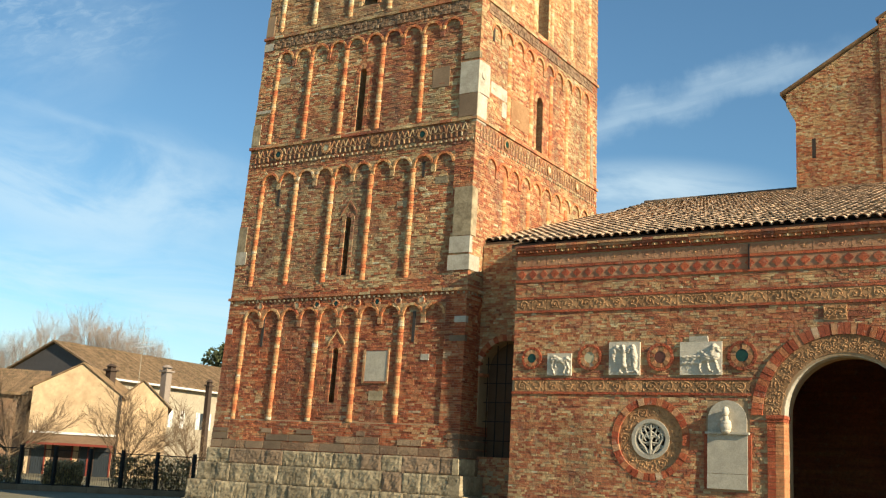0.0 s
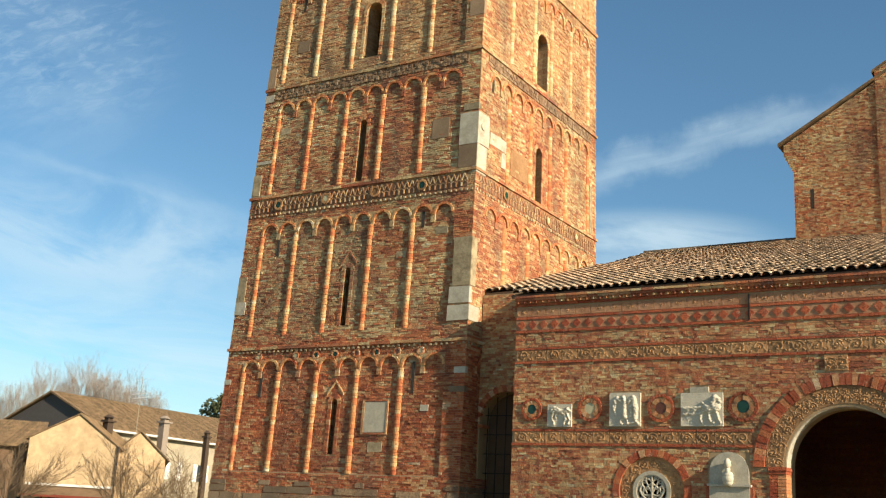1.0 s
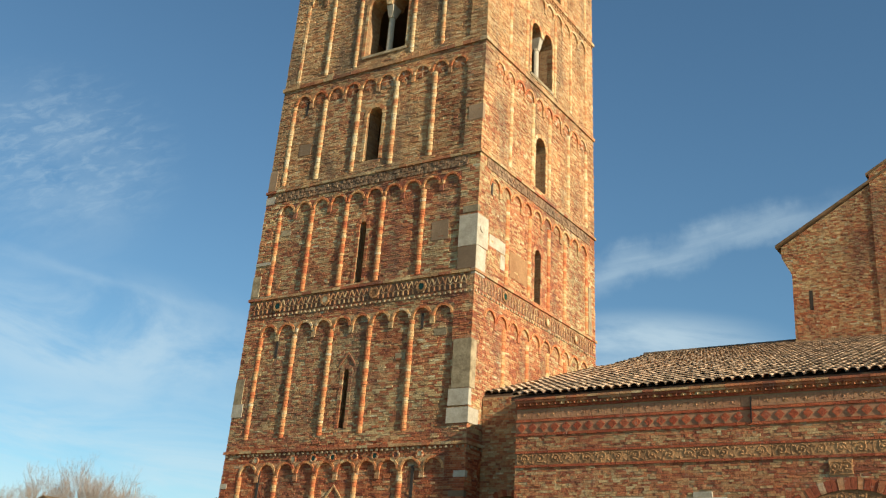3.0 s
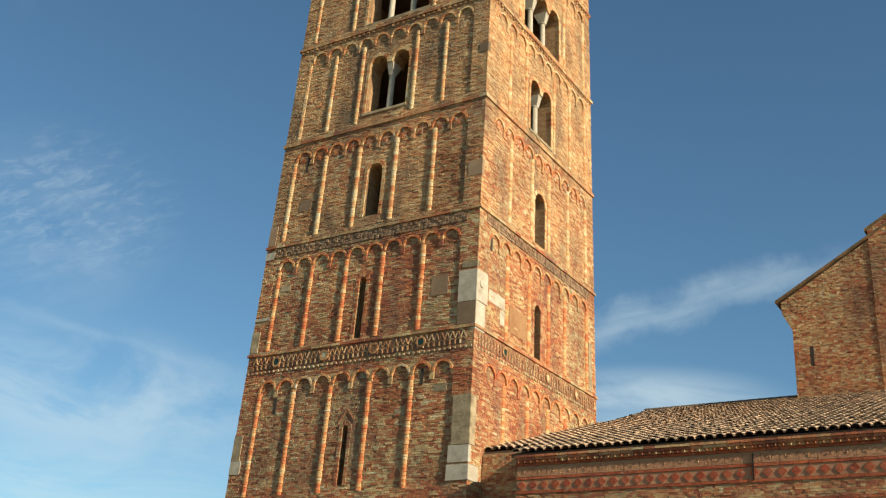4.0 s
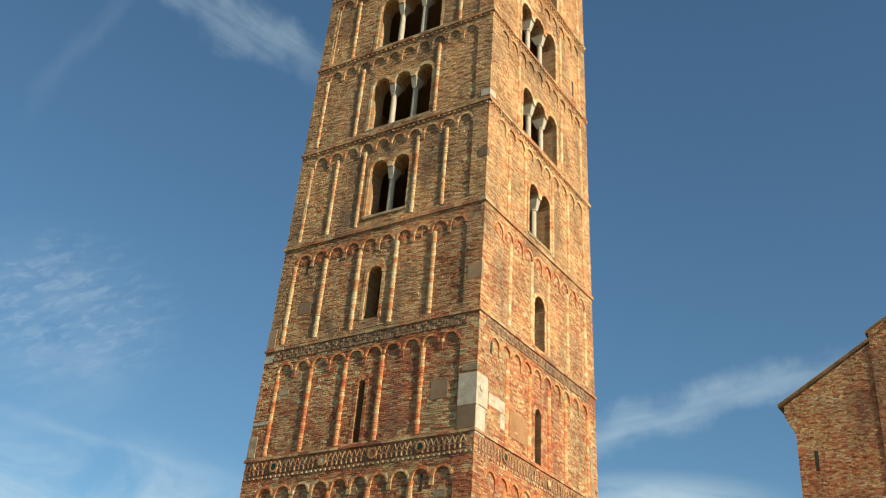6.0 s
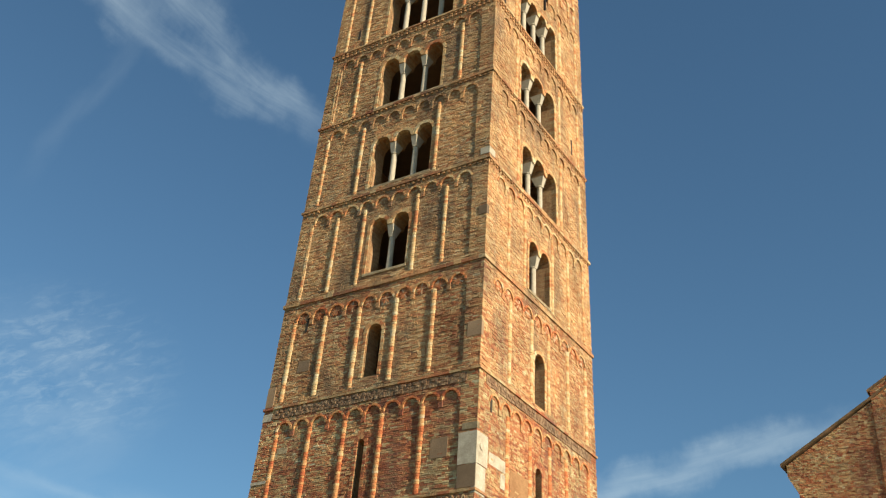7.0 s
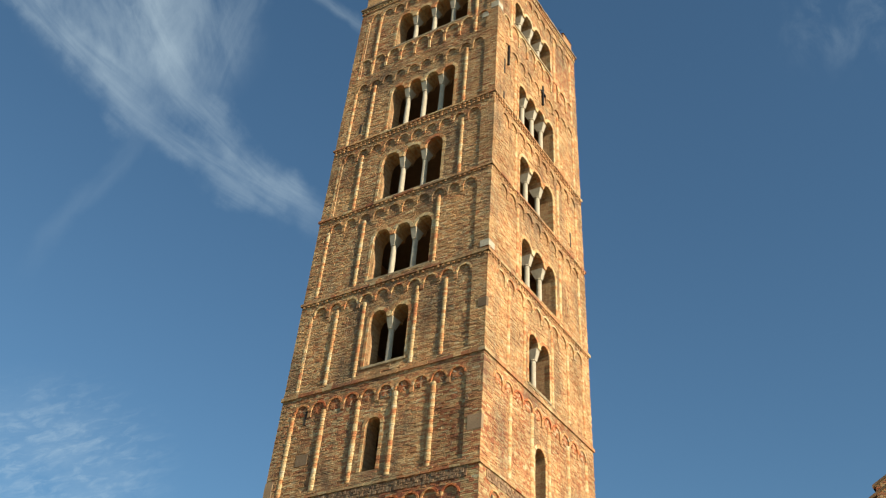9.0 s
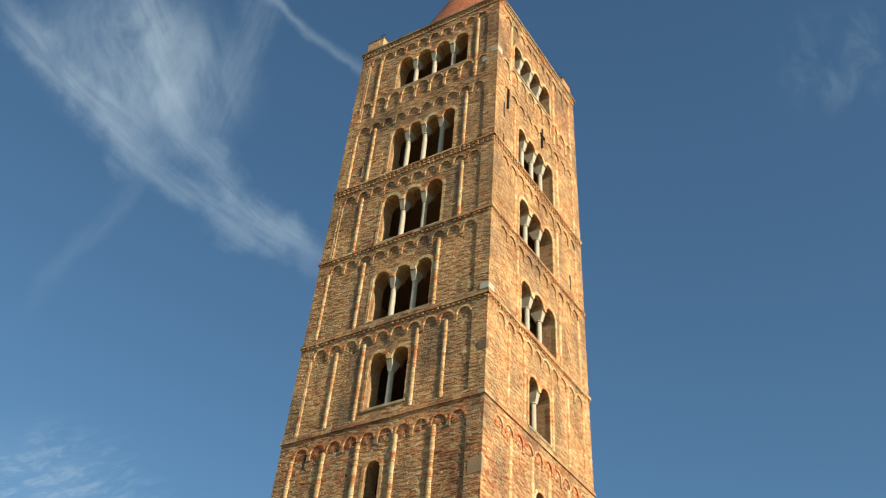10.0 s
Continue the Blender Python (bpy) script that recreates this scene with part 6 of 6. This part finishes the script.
ant = base_empty("tv_antenna", toward(-47.6, 80, 5.0), "thin metal roof aerial with crossed rods", "antenna")
k = Lump()
p = toward(-47.6, 80)
k.tube((p.x, p.y, 5.0), (p.x, p.y, 10.7), .025, .02, 6)
k.part("mast", plaster_grey, ant)
for z, h in ((10.5, .6), (9.5, .9), (9.2, .8)):
    k = Lump()
    k.tube((p.x - h, p.y, z), (p.x + h, p.y, z + .1), .015, .015, 5)
    k.part("rod", white_paint, ant)


# ---- bare trees ----
def bare_tree(name, at, height, spread, trunk_r, levels, mat, label, seed, twigs=3, up=0.35, fork=0.25):
    rng = random.Random(seed)
    base = Vector(at)
    tree = base_empty(name, base, label, "tree", "bare trees")
    trunk, crown = Lump(), Lump()

    def grow(p, d, length, r, level):
        bend = Vector((rng.uniform(-1, 1), rng.uniform(-1, 1), rng.uniform(-.2, .6))) * .22
        m = p + d * length * .5 + bend * length * .2
        e = p + d * length + bend * length * .5
        sides_n = 7 if level == 0 else 5 if level < 3 else 3
        lump = trunk if level == 0 else crown
        lump.tube(p, m, r, r * .82, sides_n)
        lump.tube(m, e, r * .82, r * .62, sides_n)
        if level >= levels:
            return
        for i in range(twigs + (1 if level < 2 else 0)):
            t = rng.uniform(.45, 1.0) if level else rng.uniform(.45, 1.0)
            q = p.lerp(e, t)
            ang = rng.uniform(0, 2 * math.pi)
            side = Vector((math.cos(ang), math.sin(ang), 0))
            nd = (d * (1 - spread) + side * spread + Vector((0, 0, up))).normalized()
            grow(q, nd, length * rng.uniform(.58, .82), r * .56, level + 1)

    grow(base - Vector((0, 0, .1)), Vector((rng.uniform(-.04, .04), rng.uniform(-.04, .04), 1)), height * fork, trunk_r, 0)
    trunk.part("trunk", mat, tree)
    crown.part("crown", mat, tree)
    return tree


def fan_tree(at, fork_z, reach, seed, limbs=11):
    """A pruned tree: a short trunk and a fan of limbs that curve up, each feathered with long thin shoots."""
    rng = random.Random(seed)
    base = Vector(at)
    tree = base_empty("bare_tree", base, "leafless pruned tree with a fan of thin branches", "tree", "bare trees")
    trunk, crown = Lump(), Lump()
    top = base + Vector((rng.uniform(-.1, .1), 0, fork_z))
    trunk.tube(base - Vector((0, 0, .1)), base.lerp(top, .5), .17, .13, 9)
    trunk.tube(base.lerp(top, .5), top, .13, .12, 9)

    def shoot(p, d, length, r, level):
        bend = Vector((rng.uniform(-1, 1), rng.uniform(-1, 1), rng.uniform(-.1, .8))) * .16
        pts = [p]
        for i in range(4):
            d = (d + bend * .5 + Vector((0, 0, .05))).normalized()
            pts.append(pts[-1] + d * length / 4)
        for i in range(4):
            crown.tube(pts[i], pts[i + 1], r * (1 - .2 * i), r * (.8 - .2 * i) + .0015, 3 if level else 5)
        if level >= 2:
            return
        for i in range(24 if level == 0 else 11):
            f = rng.uniform(.16, .98)
            q = pts[int(f * 4)].lerp(pts[min(4, int(f * 4) + 1)], f * 4 % 1)
            side = Vector((rng.gauss(0, 1), rng.gauss(0, 1), rng.gauss(0, .7))).normalized()
            shoot(q, (d + side * .85).normalized(), length * rng.uniform(.26, .46) * (1.15 - .45 * f), r * .34, level + 1)

    for i in range(limbs):
        a = 2 * math.pi * (i + rng.uniform(-.3, .3)) / limbs
        tilt = radians(rng.choice((22, 42, 58, 70, 78)) + rng.uniform(-6, 6))
        d = Vector((math.cos(a) * math.sin(tilt), math.sin(a) * math.sin(tilt), math.cos(tilt)))
        shoot(top - Vector((0, 0, rng.uniform(0, .3))), d, reach * rng.uniform(.85, 1.1), .040, 0)
    trunk.part("trunk", bark, tree)
    crown.part("crown", bark, tree)


fan_tree(toward(-53.3, 60.0), 1.5, 3.7, 3, 12)
fan_tree(toward(-47.75, 60.0), 1.3, 3.8, 8, 12)
fan_tree(toward(-44.6, 61.0), 1.2, 3.7, 21, 9)
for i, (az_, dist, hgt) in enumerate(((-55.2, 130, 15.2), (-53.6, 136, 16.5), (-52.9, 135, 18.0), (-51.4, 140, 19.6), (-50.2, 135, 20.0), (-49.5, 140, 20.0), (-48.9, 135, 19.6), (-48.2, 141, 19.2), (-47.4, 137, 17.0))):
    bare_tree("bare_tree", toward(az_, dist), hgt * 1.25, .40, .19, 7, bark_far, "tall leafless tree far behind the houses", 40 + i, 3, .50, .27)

# evergreen far off
ev = base_empty("evergreen_tree", toward(-43.9, 125), "dark evergreen tree behind the long house", "tree")
p = toward(-43.9, 125)
k = Lump()
k.tube((p.x, p.y, -.1), (p.x, p.y, 11.0), .35, .18, 8)
k.part("trunk", bark, ev)
rng = random.Random(5)
leaf = Lump()
for i in range(2600):
    blob = rng.choice(((.6, 0, 9.5, 1.5), (-1.4, .4, 7.6, 1.0), (2.0, -.3, 9.2, 1.6), (1.2, .5, 10.4, 1.0), (2.8, 0, 8.0, 1.5), (-2.6, 0, 7.9, .8)))
    d = Vector((rng.gauss(0, 1), rng.gauss(0, 1), rng.gauss(0, .8)))
    c0 = p + Vector(blob[:3]) * 1.3 + d.normalized() * blob[3] * 1.3 * rng.uniform(.5, 1.05)
    a, b, n0 = (Vector((rng.uniform(-1, 1), rng.uniform(-1, 1), rng.uniform(-1, 1))) * .24 for _ in range(3))
    leaf.add([tuple(c0 - a), tuple(c0 + b), tuple(c0 + a), tuple(c0 - b + n0 * .3)], [(0, 1, 2), (0, 2, 3)])
leaf.part("crown", pine_mat, ev)

# ---- fence and hedge ----
fence = base_empty("fence", toward(-49, 47), "dark metal mesh fence with square posts", "fence")
F_AZ = [-55.6, -54.2, -52.75, -51.15, -49.5, -47.95, -46.25, -44.42, -42.7]
tops = []
for az_ in F_AZ:
    p = toward(az_, 47.5)
    b = Lump()
    b.box(p.x - .06, p.x + .06, p.y - .06, p.y + .06, -.05, 1.80)
    b.part("post", iron, fence)
    tops.append(p)
for p, q in zip(tops[:-1], tops[1:]):
    for z in (.25, 1.66):
        b = Lump()
        b.tube((p.x, p.y, z), (q.x, q.y, z), .022, .022, 6)
        b.part("rail", iron, fence)
    n = 14
    wires = Lump()
    for i in range(1, n):
        f = p.lerp(q, i / n)
        wires.tube((f.x, f.y, .25), (f.x, f.y, 1.66), .006, .006, 3)
    stuff(wires.part("wire", iron, fence))
for p, q in zip(tops[:-1], tops[1:]):
    d = (q - p).normalized()
    o = Vector((-d.y, d.x, 0)) * .12
    kerb = Lump()
    kerb.hexa([tuple(c + Vector((0, 0, z))) for z in (-.05, .24) for c in (p - o, q - o - d * .01, q + o - d * .01, p + o)])
    kerb.part("footing", stone_brown, fence)
for name, az0, az1, dist, top, seed in (("hedge", -48.4, -44.6, 49.5, 1.55, 1), ("hedge", -51.6, -49.8, 49.3, 1.2, 2), ("hedge", -58.0, -52.6, 49.8, 1.35, 3)):
    rng = random.Random(seed)
    hd = base_empty(name, toward((az0 + az1) / 2, dist), "loose winter hedge of brownish leaves and bare shoots", "hedge", "hedges")
    leaf = Lump()
    for i in range(3200):
        p = toward(rng.uniform(az0, az1), dist + rng.gauss(0, .25))
        z = rng.uniform(0, 1) ** .7 * top * rng.uniform(.85, 1.06)
        c0 = Vector((p.x, p.y, z))
        a, b = (Vector((rng.uniform(-1, 1), rng.uniform(-1, 1), rng.uniform(-1, 1))) * .055 for _ in range(2))
        leaf.add([tuple(c0 - a), tuple(c0 + b), tuple(c0 + a), tuple(c0 - b)], [(0, 1, 2, 3)])
    stuff(leaf.part("leaf", hedge_mat, hd))
    stems = Lump()
    for i in range(150):
        p = toward(rng.uniform(az0, az1), dist + rng.gauss(0, .25))
        stems.tube((p.x, p.y, -.05), (p.x + rng.gauss(0, .22), p.y + rng.gauss(0, .22), top * rng.uniform(.7, 1.12)), .014, .005, 3)
    stuff(stems.part("stem", bark, hd))

# the village stands a little further off, beyond the tower's shadow
far = Matrix.Translation(EYE) @ Matrix.Diagonal((1.12, 1.12, 1.12, 1)) @ Matrix.Translation(-Vector(EYE))
for ob in list(scene.objects):
    if ob.parent is None and ob.type == "EMPTY" and ob.name.split(".")[0] in ("village_house", "chimney", "tv_antenna", "bare_tree", "evergreen_tree"):
        ob.matrix_basis = far @ ob.matrix_basis

# ---- single bricks and tiles nearest to the eye ----
for face, cells, mat, owner in loose_bricks:
    for cell in cells:
        v, f = bricks_mesh(face, [cell])
        fast_mesh("brick", v, f, mat, owner)
for cell in near_porch:
    v, f = flat_bricks([cell])
    fast_mesh("brick", v, f, brick_porch, porch_wall)
for m in loose_tiles:
    ob = new("roof_tile", tile_mesh)
    ob.parent = roof
    ob.matrix_parent_inverse = roof.matrix_basis.inverted()
    ob.matrix_basis = m
# the roof sits on the porch walls
roof.matrix_basis = to_eye @ roof.matrix_basis
